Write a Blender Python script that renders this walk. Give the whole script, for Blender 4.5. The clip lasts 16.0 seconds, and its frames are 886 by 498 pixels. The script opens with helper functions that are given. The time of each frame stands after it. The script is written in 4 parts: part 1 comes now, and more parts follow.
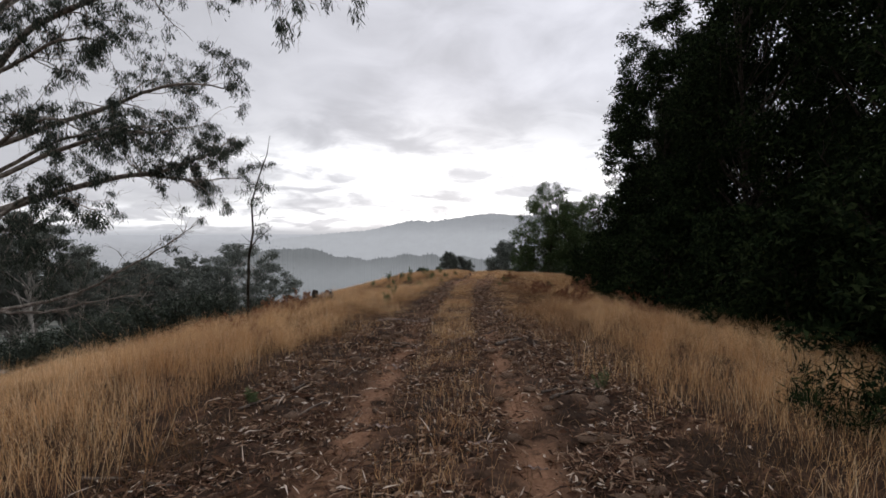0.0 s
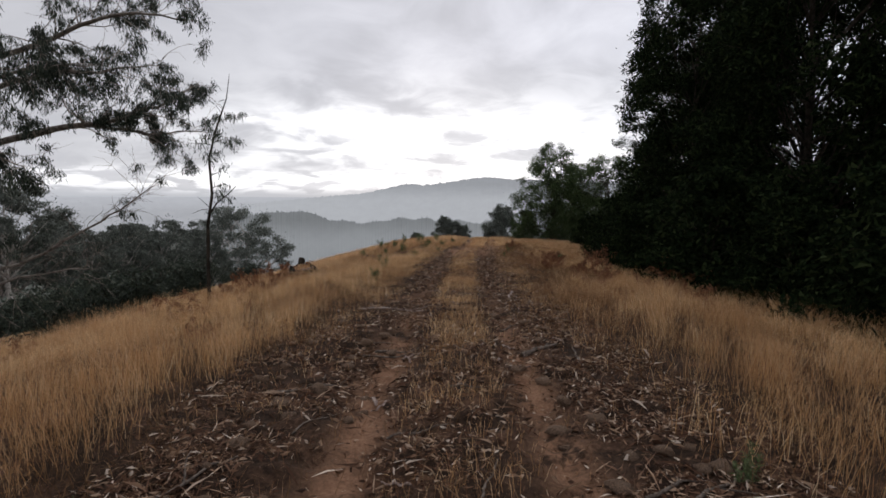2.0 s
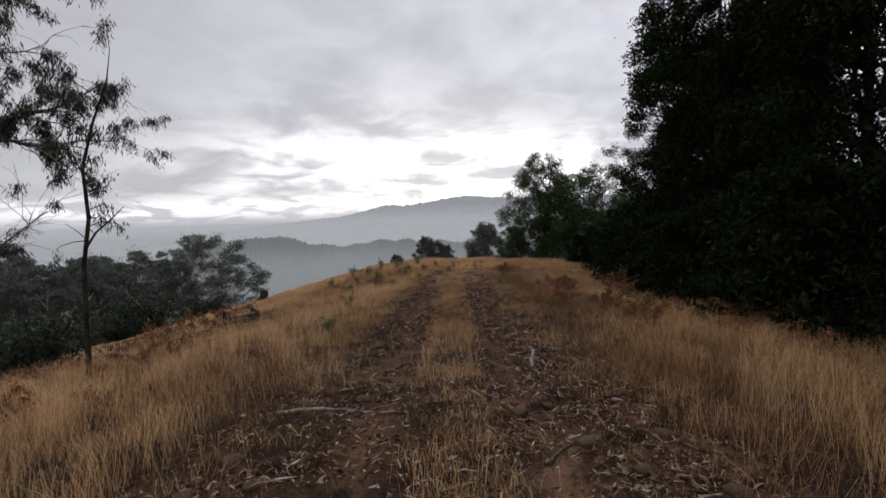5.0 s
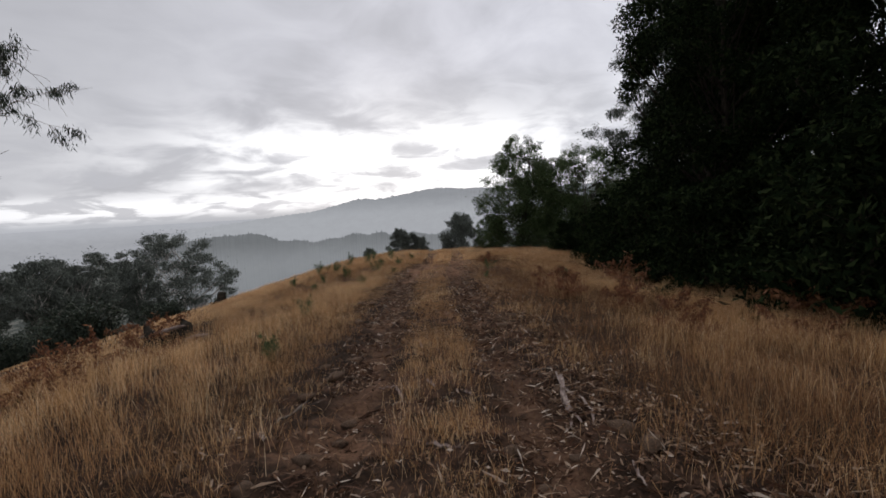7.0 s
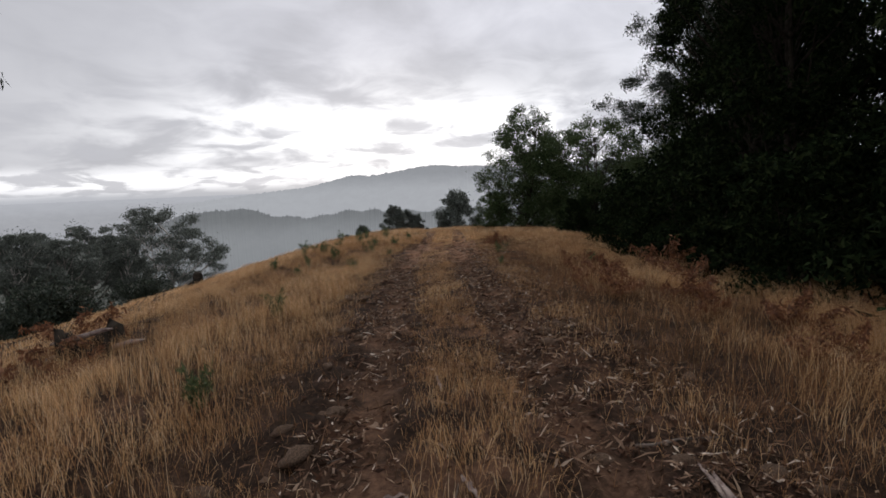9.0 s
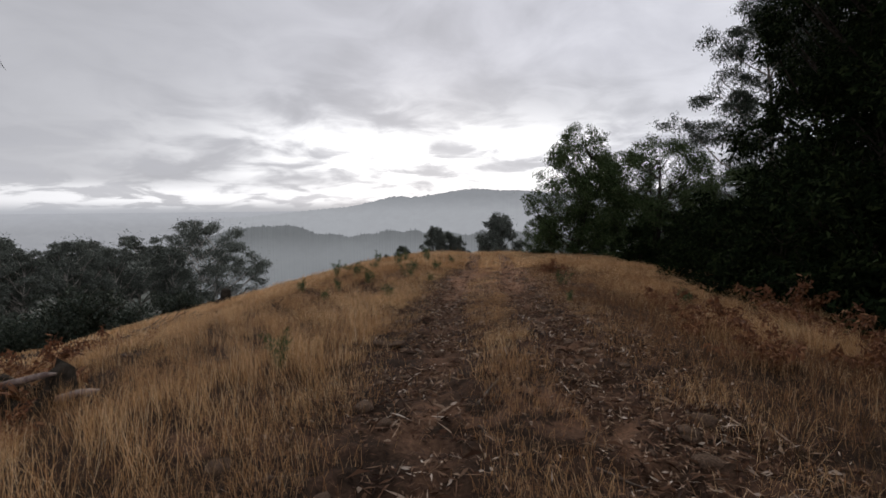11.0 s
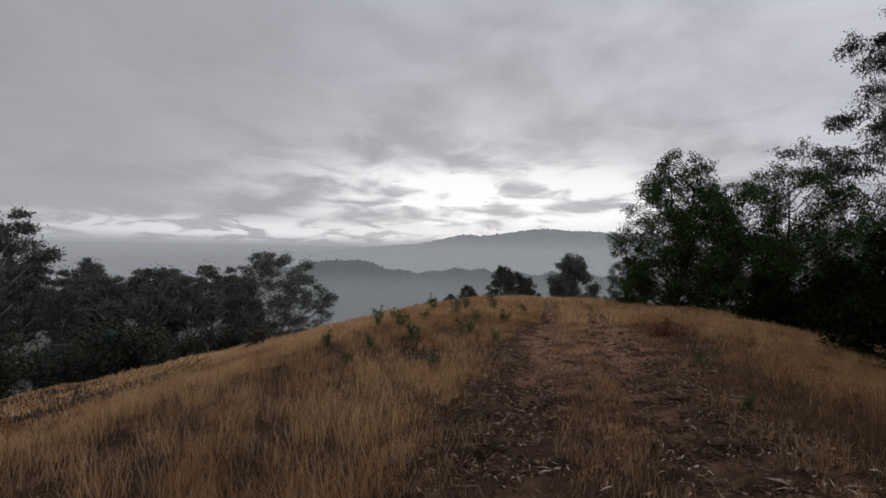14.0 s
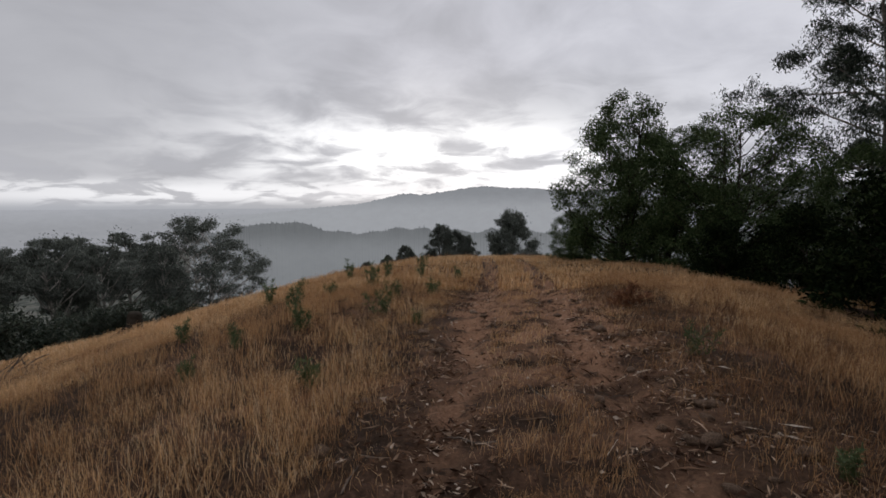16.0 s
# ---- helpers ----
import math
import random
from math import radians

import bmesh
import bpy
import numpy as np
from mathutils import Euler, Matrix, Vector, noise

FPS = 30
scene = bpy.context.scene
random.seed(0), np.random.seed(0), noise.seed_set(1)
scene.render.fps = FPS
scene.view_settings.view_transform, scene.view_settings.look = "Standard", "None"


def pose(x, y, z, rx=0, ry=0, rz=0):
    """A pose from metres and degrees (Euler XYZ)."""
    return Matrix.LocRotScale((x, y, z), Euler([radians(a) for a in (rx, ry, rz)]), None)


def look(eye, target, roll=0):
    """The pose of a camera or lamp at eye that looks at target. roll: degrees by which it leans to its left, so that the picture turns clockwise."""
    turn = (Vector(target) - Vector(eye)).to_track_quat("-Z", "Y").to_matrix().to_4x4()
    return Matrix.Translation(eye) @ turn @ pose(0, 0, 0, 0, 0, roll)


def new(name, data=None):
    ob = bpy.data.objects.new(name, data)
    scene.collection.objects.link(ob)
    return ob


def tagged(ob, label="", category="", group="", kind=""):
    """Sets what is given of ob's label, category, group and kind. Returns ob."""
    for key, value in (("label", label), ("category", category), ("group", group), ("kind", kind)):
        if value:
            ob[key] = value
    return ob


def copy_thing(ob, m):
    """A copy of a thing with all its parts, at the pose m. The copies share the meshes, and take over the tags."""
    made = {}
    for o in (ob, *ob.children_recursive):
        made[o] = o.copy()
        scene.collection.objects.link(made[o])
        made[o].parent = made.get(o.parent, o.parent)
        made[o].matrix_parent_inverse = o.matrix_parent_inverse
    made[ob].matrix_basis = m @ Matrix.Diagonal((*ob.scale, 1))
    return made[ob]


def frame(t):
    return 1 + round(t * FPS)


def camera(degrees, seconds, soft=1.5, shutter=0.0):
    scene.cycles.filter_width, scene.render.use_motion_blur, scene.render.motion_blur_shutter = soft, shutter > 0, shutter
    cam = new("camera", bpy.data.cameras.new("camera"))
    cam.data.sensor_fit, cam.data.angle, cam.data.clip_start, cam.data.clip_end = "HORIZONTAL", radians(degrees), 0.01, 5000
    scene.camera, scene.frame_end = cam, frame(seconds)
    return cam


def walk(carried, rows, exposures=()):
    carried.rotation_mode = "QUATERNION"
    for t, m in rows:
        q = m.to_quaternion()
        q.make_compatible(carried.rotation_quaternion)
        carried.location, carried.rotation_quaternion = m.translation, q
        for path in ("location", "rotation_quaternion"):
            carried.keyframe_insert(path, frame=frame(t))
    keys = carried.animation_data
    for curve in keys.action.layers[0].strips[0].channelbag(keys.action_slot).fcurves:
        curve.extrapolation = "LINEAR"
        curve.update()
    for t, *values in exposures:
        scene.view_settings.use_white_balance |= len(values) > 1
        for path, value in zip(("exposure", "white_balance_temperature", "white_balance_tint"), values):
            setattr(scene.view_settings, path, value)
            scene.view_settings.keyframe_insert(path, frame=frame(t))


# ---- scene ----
cam = camera(84.0, 16.0, soft=1.65)
PATH = [
    (0.0, pose(0.000, 0.000, 1.500, 88.15, 0.00, 0.00)),
    (0.5, pose(-0.040, 0.660, 1.479, 85.25, 0.00, 0.80)),
    (1.0, pose(-0.100, 1.280, 1.479, 83.25, -1.20, 0.70)),
    (1.5, pose(-0.100, 1.941, 1.497, 82.85, -1.30, -0.10)),
    (2.0, pose(-0.120, 2.561, 1.497, 83.95, -0.30, -0.60)),
    (2.5, pose(-0.100, 3.162, 1.498, 84.65, 1.40, -1.50)),
    (3.0, pose(-0.080, 3.801, 1.457, 85.15, 1.50, -1.40)),
    (3.5, pose(-0.080, 4.460, 1.436, 86.05, 1.40, -2.80)),
    (4.0, pose(-0.080, 5.121, 1.435, 85.65, 1.50, -2.50)),
    (6.5, pose(-0.040, 7.896, 1.245, 87.15, 2.80, -5.00)),
    (7.0, pose(-0.040, 8.534, 1.184, 85.15, 3.20, -6.00)),
    (7.5, pose(-0.080, 9.133, 1.145, 83.45, 4.70, -5.40)),
    (8.0, pose(-0.120, 9.732, 1.106, 83.65, 4.10, -6.20)),
    (8.5, pose(-0.100, 10.332, 1.086, 82.85, 3.60, -5.30)),
    (9.0, pose(-0.120, 10.951, 1.046, 82.55, 2.40, -6.70)),
    (9.5, pose(-0.080, 11.570, 1.006, 82.35, 2.20, -5.40)),
    (10.0, pose(-0.100, 12.209, 0.966, 84.15, 1.30, -2.30)),
    (12.5, pose(-0.300, 14.606, 0.828, 85.65, -0.50, -1.80)),
    (13.0, pose(-0.240, 15.406, 0.822, 85.95, -0.80, 0.60)),
    (13.5, pose(-0.220, 16.166, 0.818, 88.15, -1.10, 3.30)),
    (14.0, pose(-0.160, 16.946, 0.793, 89.75, -1.10, 6.00)),
    (14.5, pose(-0.120, 17.726, 0.767, 89.15, -0.90, 4.40)),
    (15.0, pose(0.000, 18.445, 0.744, 85.35, -0.20, 0.30)),
    (15.5, pose(0.060, 19.164, 0.701, 84.65, -0.70, -0.80)),
    (16.0, pose(0.220, 19.903, 0.657, 85.05, 0.30, -0.90)),
]

EXPOSURES = [(0.0, 0.38), (4.0, 0.28), (6.5, 0.18), (8.0, 0.22), (9.0, 0.24), (10.0, 0.13), (12.5, 0.13), (13.0, 0.10), (14.0, -0.25), (14.5, -0.16), (15.0, 0.0), (16.0, -0.02)]
walk(cam, PATH, EXPOSURES)

# ---- world: overcast sky with a bright break low ahead ----
SUN_ELEVATION, SUN_AZIMUTH = radians(14), radians(1)  # azimuth clockwise from +y
world = bpy.data.worlds.new("overcast")
scene.world = world
world.use_nodes = True


class Nodes:
    """Short hand for building node trees."""

    def __init__(self, tree):
        self.tree = tree
        tree.nodes.clear()

    def add(self, kind, **props):
        n = self.tree.nodes.new(kind)
        for key, value in props.items():
            if key == "operation":
                n.operation = value
            elif key == "blend":
                n.blend_type = value
            elif key == "data_type":
                n.data_type = value
        return n

    def link(self, a, b):
        self.tree.links.new(a, b)

    def put(self, value, socket):
        if isinstance(value, bpy.types.NodeSocket):
            self.tree.links.new(value, socket)
        else:
            socket.default_value = value

    def math(self, op, a, b=0.0, clamp=False):
        n = self.add("ShaderNodeMath", operation=op)
        n.use_clamp = clamp
        self.put(a, n.inputs[0])
        self.put(b, n.inputs[1])
        return n.outputs[0]

    def vmath(self, op, a, b=(0, 0, 0)):
        n = self.add("ShaderNodeVectorMath", operation=op)
        self.put(a, n.inputs[0])
        self.put(b, n.inputs[1])
        return n.outputs["Value"] if op == "DOT_PRODUCT" else n.outputs[0]

    def noise(self, vector, scale, detail=4.0, rough=0.55, distortion=0.0):
        n = self.add("ShaderNodeTexNoise")
        self.put(vector, n.inputs["Vector"])
        n.inputs["Scale"].default_value = scale
        n.inputs["Detail"].default_value = detail
        n.inputs["Roughness"].default_value = rough
        n.inputs["Distortion"].default_value = distortion
        return n.outputs["Fac"]

    def ramp(self, fac, stops):
        n = self.add("ShaderNodeValToRGB")
        self.put(fac, n.inputs[0])
        els = n.color_ramp.elements
        while len(els) < len(stops):
            els.new(0.5)
        for e, (p, c) in zip(els, stops):
            e.position = p
            e.color = (*c, 1) if len(c) == 3 else c
        return n.outputs[0]

    def span(self, value, lo, hi, to_lo=0.0, to_hi=1.0):
        n = self.add("ShaderNodeMapRange")
        n.interpolation_type = "SMOOTHSTEP"
        self.put(value, n.inputs[0])
        for i, v in enumerate((lo, hi, to_lo, to_hi)):
            n.inputs[1 + i].default_value = v
        return n.outputs[0]

    def mix(self, fac, a, b, blend="MIX"):
        n = self.add("ShaderNodeMix", data_type="RGBA", blend=blend)
        self.put(fac, n.inputs[0])
        for value, socket in ((a, n.inputs[6]), (b, n.inputs[7])):
            self.put((*value, 1) if isinstance(value, tuple) and len(value) == 3 else value, socket)
        return n.outputs[2]


def build_sky():
    s = Nodes(world.node_tree)
    out, bg = s.add("ShaderNodeOutputWorld"), s.add("ShaderNodeBackground")
    sky = s.add("ShaderNodeTexSky")
    sky.sky_type, sky.sun_disc = "NISHITA", False
    sky.sun_elevation, sky.sun_rotation = SUN_ELEVATION, SUN_AZIMUTH
    way = s.add("ShaderNodeTexCoord").outputs["Generated"]
    split = s.add("ShaderNodeSeparateXYZ")
    s.link(way, split.inputs[0])
    x, y, z = split.outputs
    # a cloud deck overhead, drawn together towards the horizon
    deck = s.math("ADD", s.math("MAXIMUM", z, 0.0), 0.2)
    flat = s.add("ShaderNodeCombineXYZ")
    s.link(s.math("DIVIDE", x, deck), flat.inputs[0])
    s.link(s.math("DIVIDE", y, deck), flat.inputs[1])
    big = s.noise(flat.outputs[0], 0.8, 4, 0.5, 0.5)
    fine = s.noise(flat.outputs[0], 2.6, 8, 0.56, 0.5)
    cover = s.math("ADD", s.math("MULTIPLY", big, 0.6), s.math("MULTIPLY", fine, 0.4))
    cloud = s.ramp(cover, [(0.36, (0.74, 0.745, 0.81)), (0.5, (0.58, 0.585, 0.645)), (0.62, (0.43, 0.435, 0.48))])
    # thicker, darker cloud away to the west
    cloud = s.mix(s.span(x, 0.15, -0.65, 0.0, 0.75), cloud, (0.38, 0.383, 0.41))
    # the sun stands behind a broken edge of the deck low ahead
    side = s.math("DIVIDE", s.math("ABSOLUTE", s.math("SUBTRACT", x, 0.02)), 0.34)
    rise = s.math("DIVIDE", s.math("ABSOLUTE", s.math("SUBTRACT", z, 0.095)), 0.085)
    spread = s.math("ADD", s.math("POWER", side, 2.0), s.math("POWER", rise, 2.0))
    opened = s.math("MULTIPLY", s.math("POWER", 2.718, s.math("MULTIPLY", spread, -1.0)), s.span(y, 0.0, 0.4))
    glow = s.math("MULTIPLY", opened, s.span(cover, 0.58, 0.42, 0.2, 2.0), True)
    lit = s.mix(glow, cloud, (1.16, 1.16, 1.18))
    # a heavier bank hangs over the right end of the opening
    bank = s.math("ADD", s.math("POWER", s.math("DIVIDE", s.math("ABSOLUTE", s.math("SUBTRACT", x, 0.27)), 0.24), 2.0), s.math("POWER", s.math("DIVIDE", s.math("ABSOLUTE", s.math("SUBTRACT", z, 0.20)), 0.055), 2.0))
    bank = s.math("MULTIPLY", s.math("MULTIPLY", s.math("POWER", 2.718, s.math("MULTIPLY", bank, -1.0)), s.span(y, 0.0, 0.4)), s.span(cover, 0.40, 0.54, 0.45, 0.95), True)
    lit = s.mix(bank, lit, (0.46, 0.465, 0.505))
    # grey undersides of small cloud across the opening
    rags = s.math("MULTIPLY", s.math("MULTIPLY", s.span(fine, 0.50, 0.62), s.span(z, 0.22, 0.06)), 0.42)
    lit = s.mix(rags, lit, (0.50, 0.505, 0.55))
    # light under the deck's far edge along the horizon
    slit = s.math("MULTIPLY", s.math("MULTIPLY", s.span(z, 0.062, 0.030), s.span(y, 0.45, 0.92)), s.span(fine, 0.58, 0.46, 0.15, 0.9), True)
    lit = s.mix(slit, lit, (0.98, 0.98, 1.01))
    haze = s.mix(s.span(z, 0.022, -0.002), lit, (0.42, 0.435, 0.475))
    clear = s.mix(1.0, sky.outputs[0], (0.06, 0.06, 0.06), "MULTIPLY")
    final = s.mix(0.98, clear, haze)
    s.link(final, bg.inputs[0])
    bg.inputs[1].default_value = 1.0
    s.link(bg.outputs[0], out.inputs[0])


build_sky()
sun_data = bpy.data.lights.new("sun", "SUN")
sun_data.energy, sun_data.angle, sun_data.color = 0.6, radians(30), (1.0, 0.96, 0.9)
sun = new("sun", sun_data)
sun.matrix_world = look((0, 60, 40), (0, 60 - math.cos(radians(40)), 40 - math.sin(radians(40))))


# ---- materials ----
def material(name, build, rough=0.8, bump=None, translucent=0.0, spec=0.3):
    """A material whose colour comes from build(nodes), with its relief from the pair bump = (scale, strength)."""
    m = bpy.data.materials.new(name)
    m.use_nodes = True
    s = Nodes(m.node_tree)
    out, b = s.add("ShaderNodeOutputMaterial"), s.add("ShaderNodeBsdfPrincipled")
    s.put(build(s), b.inputs["Base Color"])
    b.inputs["Roughness"].default_value = rough
    b.inputs["Specular IOR Level"].default_value = spec
    if bump:
        at = s.add("ShaderNodeTexCoord").outputs["Object"]
        n = s.add("ShaderNodeBump")
        n.inputs["Strength"].default_value = bump[1]
        n.inputs["Distance"].default_value = 0.02
        s.link(s.noise(at, bump[0], 8, 0.65), n.inputs["Height"])
        s.link(n.outputs[0], b.inputs["Normal"])
    if translucent:
        t, mixer = s.add("ShaderNodeBsdfTranslucent"), s.add("ShaderNodeMixShader")
        s.put(build(s), t.inputs[0])
        mixer.inputs[0].default_value = translucent
        s.link(b.outputs[0], mixer.inputs[1])
        s.link(t.outputs[0], mixer.inputs[2])
        s.link(mixer.outputs[0], out.inputs[0])
    else:
        s.link(b.outputs[0], out.inputs[0])
    return m


def blades(stops, patch=None):
    """Colour by blade, stirred by a broad patchiness over the ground."""

    def build(s):
        per = s.add("ShaderNodeNewGeometry").outputs["Random Per Island"]
        c = s.ramp(per, stops)
        if patch:
            at = s.add("ShaderNodeTexCoord").outputs["Object"]
            f = s.span(s.noise(at, patch[0], 3), 0.42, 0.62)
            c = s.mix(s.math("MULTIPLY", f, patch[2]), c, patch[1])
        return c

    return build


def mottled(a, b, scale, c=None):
    def build(s):
        at = s.add("ShaderNodeTexCoord").outputs["Object"]
        f = s.span(s.noise(at, scale, 6, 0.6), 0.35, 0.65)
        col = s.mix(f, a, b)
        if c:
            col = s.mix(s.span(s.noise(at, scale * 7, 5, 0.6), 0.5, 0.7), col, c)
        return col

    return build


def ground_colour(s):
    at = s.add("ShaderNodeTexCoord").outputs["Object"]
    big = s.noise(at, 0.55, 5, 0.6)
    mid = s.noise(at, 3.0, 7, 0.65, 0.3)
    fine = s.noise(at, 26.0, 6, 0.7)
    soil = s.ramp(fine, [(0.3, (0.026, 0.015, 0.010)), (0.5, (0.056, 0.032, 0.021)), (0.72, (0.13, 0.075, 0.048))])
    clay = s.ramp(fine, [(0.3, (0.15, 0.080, 0.048)), (0.7, (0.33, 0.185, 0.115))])
    mould = s.ramp(fine, [(0.35, (0.013, 0.008, 0.006)), (0.7, (0.050, 0.030, 0.019))])
    c = s.mix(s.span(mid, 0.46, 0.6), mould, soil)
    c = s.mix(s.math("MULTIPLY", s.math("MULTIPLY", s.span(big, 0.50, 0.66), s.span(mid, 0.42, 0.58)), 0.45), c, clay)
    # clay worn bare along the wheel ruts and over the washed-out bend
    worn = s.add("ShaderNodeAttribute")
    worn.attribute_name = "worn"
    c = s.mix(s.math("MULTIPLY", worn.outputs["Fac"], s.span(mid, 0.34, 0.48)), c, clay)
    # beyond the hill: valley scrub and paddocks, greyed by haze put into the colour
    pos = s.add("ShaderNodeSeparateXYZ")
    s.link(at, pos.inputs[0])
    far = s.math("SQRT", s.math("ADD", s.math("MULTIPLY", pos.outputs[0], pos.outputs[0]), s.math("MULTIPLY", pos.outputs[1], pos.outputs[1])))
    hazed_scrub = s.mix(s.span(s.noise(at, 0.02, 5), 0.4, 0.6), (0.06, 0.07, 0.06), (0.15, 0.15, 0.13))
    return s.mix(s.span(far, 70, 140), c, hazed_scrub)


M = {
    "ground": material("leaf_strewn_soil", ground_colour, 0.95, (30, 0.9), 0.0, 0.08),
    "dry_grass": material("dry_grass", blades([(0.0, (0.32, 0.16, 0.068)), (0.35, (0.66, 0.39, 0.18)), (0.75, (0.85, 0.57, 0.305)), (1.0, (0.95, 0.75, 0.50))], (0.45, (0.40, 0.205, 0.088), 0.6)), 0.7, None, 0.3),
    "brown_grass": material("weathered_grass", blades([(0.0, (0.10, 0.045, 0.021)), (0.45, (0.29, 0.148, 0.067)), (0.85, (0.50, 0.29, 0.145)), (1.0, (0.72, 0.50, 0.295))], (0.7, (0.15, 0.072, 0.035), 0.7)), 0.75, None, 0.2, 0.15),
    "thatch": material("grass_thatch", blades([(0.0, (0.05, 0.026, 0.013)), (0.6, (0.15, 0.083, 0.04)), (1.0, (0.32, 0.20, 0.105))], (0.9, (0.10, 0.065, 0.028), 0.5)), 0.8, None, 0.2),
    "litter": material("fallen_gum_leaves", blades([(0.0, (0.03, 0.015, 0.010)), (0.45, (0.11, 0.055, 0.032)), (0.72, (0.22, 0.128, 0.078)), (0.9, (0.41, 0.29, 0.20)), (1.0, (0.70, 0.60, 0.50))]), 0.7, None, 0.0, 0.15),
    "bark": material("grey_bark", mottled((0.13, 0.105, 0.085), (0.30, 0.26, 0.22), 5, (0.07, 0.055, 0.045)), 0.85, (25, 0.6)),
    "dark_bark": material("dark_bark", mottled((0.022, 0.018, 0.014), (0.055, 0.045, 0.035), 6), 0.95, (30, 0.8), 0.0, 0.05),
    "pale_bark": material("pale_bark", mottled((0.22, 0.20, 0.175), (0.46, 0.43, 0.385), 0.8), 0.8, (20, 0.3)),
    "gum_leaf": material("gum_leaf", blades([(0.0, (0.018, 0.027, 0.019)), (0.7, (0.04, 0.053, 0.035)), (1.0, (0.09, 0.10, 0.07))]), 0.55, None, 0.12, 0.2),
    # darker than real foliage: the forest's deep shade is painted into this colour
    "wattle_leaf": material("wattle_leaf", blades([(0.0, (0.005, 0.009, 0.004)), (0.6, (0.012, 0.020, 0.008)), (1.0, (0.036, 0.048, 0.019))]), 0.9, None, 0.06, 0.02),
    "olive_leaf": material("olive_leaf", blades([(0.0, (0.024, 0.040, 0.015)), (0.6, (0.06, 0.090, 0.034)), (1.0, (0.13, 0.16, 0.072))]), 0.8, None, 0.2, 0.08),
    "russet_leaf": material("russet_leaf", blades([(0.0, (0.07, 0.035, 0.02)), (1.0, (0.2, 0.11, 0.06))]), 0.7, None, 0.15),
    # mist put into the base colour: greyer, paler leaves for trees far off
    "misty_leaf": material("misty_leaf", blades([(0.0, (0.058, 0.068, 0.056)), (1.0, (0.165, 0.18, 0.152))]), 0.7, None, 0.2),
    "bracken": material("dead_bracken", blades([(0.0, (0.10, 0.042, 0.022)), (0.6, (0.22, 0.095, 0.045)), (1.0, (0.34, 0.17, 0.085))]), 0.75, None, 0.2),
    "weed": material("weed_leaf", blades([(0.0, (0.05, 0.08, 0.03)), (1.0, (0.12, 0.15, 0.06))]), 0.6, None, 0.2),
    "stone": material("clay_clod", mottled((0.085, 0.052, 0.034), (0.20, 0.128, 0.083), 9), 0.95, (40, 0.8)),
    "stick": material("weathered_stick", mottled((0.06, 0.045, 0.036), (0.2, 0.16, 0.13), 14), 0.85, (40, 0.5)),
    "bark_strip": material("shed_bark", mottled((0.15, 0.10, 0.085), (0.38, 0.30, 0.26), 8, (0.08, 0.05, 0.04)), 0.7, (30, 0.4)),
}


def painted_haze_material(name, colour, glow, low, z_top, z_low):
    """Hazed land far off: a dull surface whose own emission paints the mist."""
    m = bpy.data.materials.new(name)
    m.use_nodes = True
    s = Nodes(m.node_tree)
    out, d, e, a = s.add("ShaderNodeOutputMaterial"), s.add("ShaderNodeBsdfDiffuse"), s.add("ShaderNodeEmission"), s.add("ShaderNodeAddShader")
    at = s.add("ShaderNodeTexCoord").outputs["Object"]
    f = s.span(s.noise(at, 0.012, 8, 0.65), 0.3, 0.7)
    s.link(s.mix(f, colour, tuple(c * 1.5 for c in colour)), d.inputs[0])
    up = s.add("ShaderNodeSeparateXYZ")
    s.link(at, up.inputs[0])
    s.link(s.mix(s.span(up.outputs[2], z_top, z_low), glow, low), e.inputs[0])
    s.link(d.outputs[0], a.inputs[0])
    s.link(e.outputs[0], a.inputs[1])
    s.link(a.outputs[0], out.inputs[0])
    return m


# emission paints haze on the far land; the ranges pale towards their foot
M["far_range"] = painted_haze_material("far_range", (0.05, 0.055, 0.055), (0.21, 0.217, 0.234), (0.30, 0.308, 0.33), 110, -40)
M["mid_range"] = painted_haze_material("mid_range", (0.06, 0.065, 0.06), (0.105, 0.11, 0.118), (0.17, 0.177, 0.19), -35, -95)
M["plain"] = painted_haze_material("plain", (0.06, 0.06, 0.06), (0.33, 0.34, 0.37), (0.27, 0.278, 0.30), -5, -150)

# ---- helpers of this scene ----
rng = np.random.default_rng(7)


def mesh_of(name, verts, faces, mat, smooth=False):
    me = bpy.data.meshes.new(name)
    verts, faces = np.asarray(verts, np.float32).reshape(-1, 3), np.asarray(faces, np.int32)
    n, k = faces.shape
    me.vertices.add(len(verts))
    me.vertices.foreach_set("co", verts.ravel())
    me.loops.add(n * k)
    me.loops.foreach_set("vertex_index", faces.ravel())
    me.polygons.add(n)
    me.polygons.foreach_set("loop_start", np.arange(0, n * k, k, dtype=np.int32))
    me.polygons.foreach_set("use_smooth", np.full(n, smooth))
    me.update(calc_edges=True)
    me.materials.append(M[mat])
    return me


def part_of(name, data, parent, label=""):
    ob = new(name, data)
    ob.parent = parent
    return tagged(ob, label)


def waves(x, y, length, seed, n=9):
    """Soft random relief of about that wave length, from -1 to 1."""
    r = np.random.default_rng(seed)
    total = 0
    for _ in range(n):
        a, k, ph = r.uniform(0, 2 * np.pi), 2 * np.pi / length * r.uniform(0.6, 1.7), r.uniform(0, 6.3)
        total = total + np.sin(k * (np.cos(a) * x + np.sin(a) * y) + ph)
    return total / n ** 0.5 / 1.4


RIDGE_Y = (-400, -60, -10, 0, 20, 34, 47, 60, 90, 200, 700)
RIDGE_Z = (5, 1.5, 0.35, 0, -0.9, -1.5, -2.2, -3.6, -9, -42, -230)
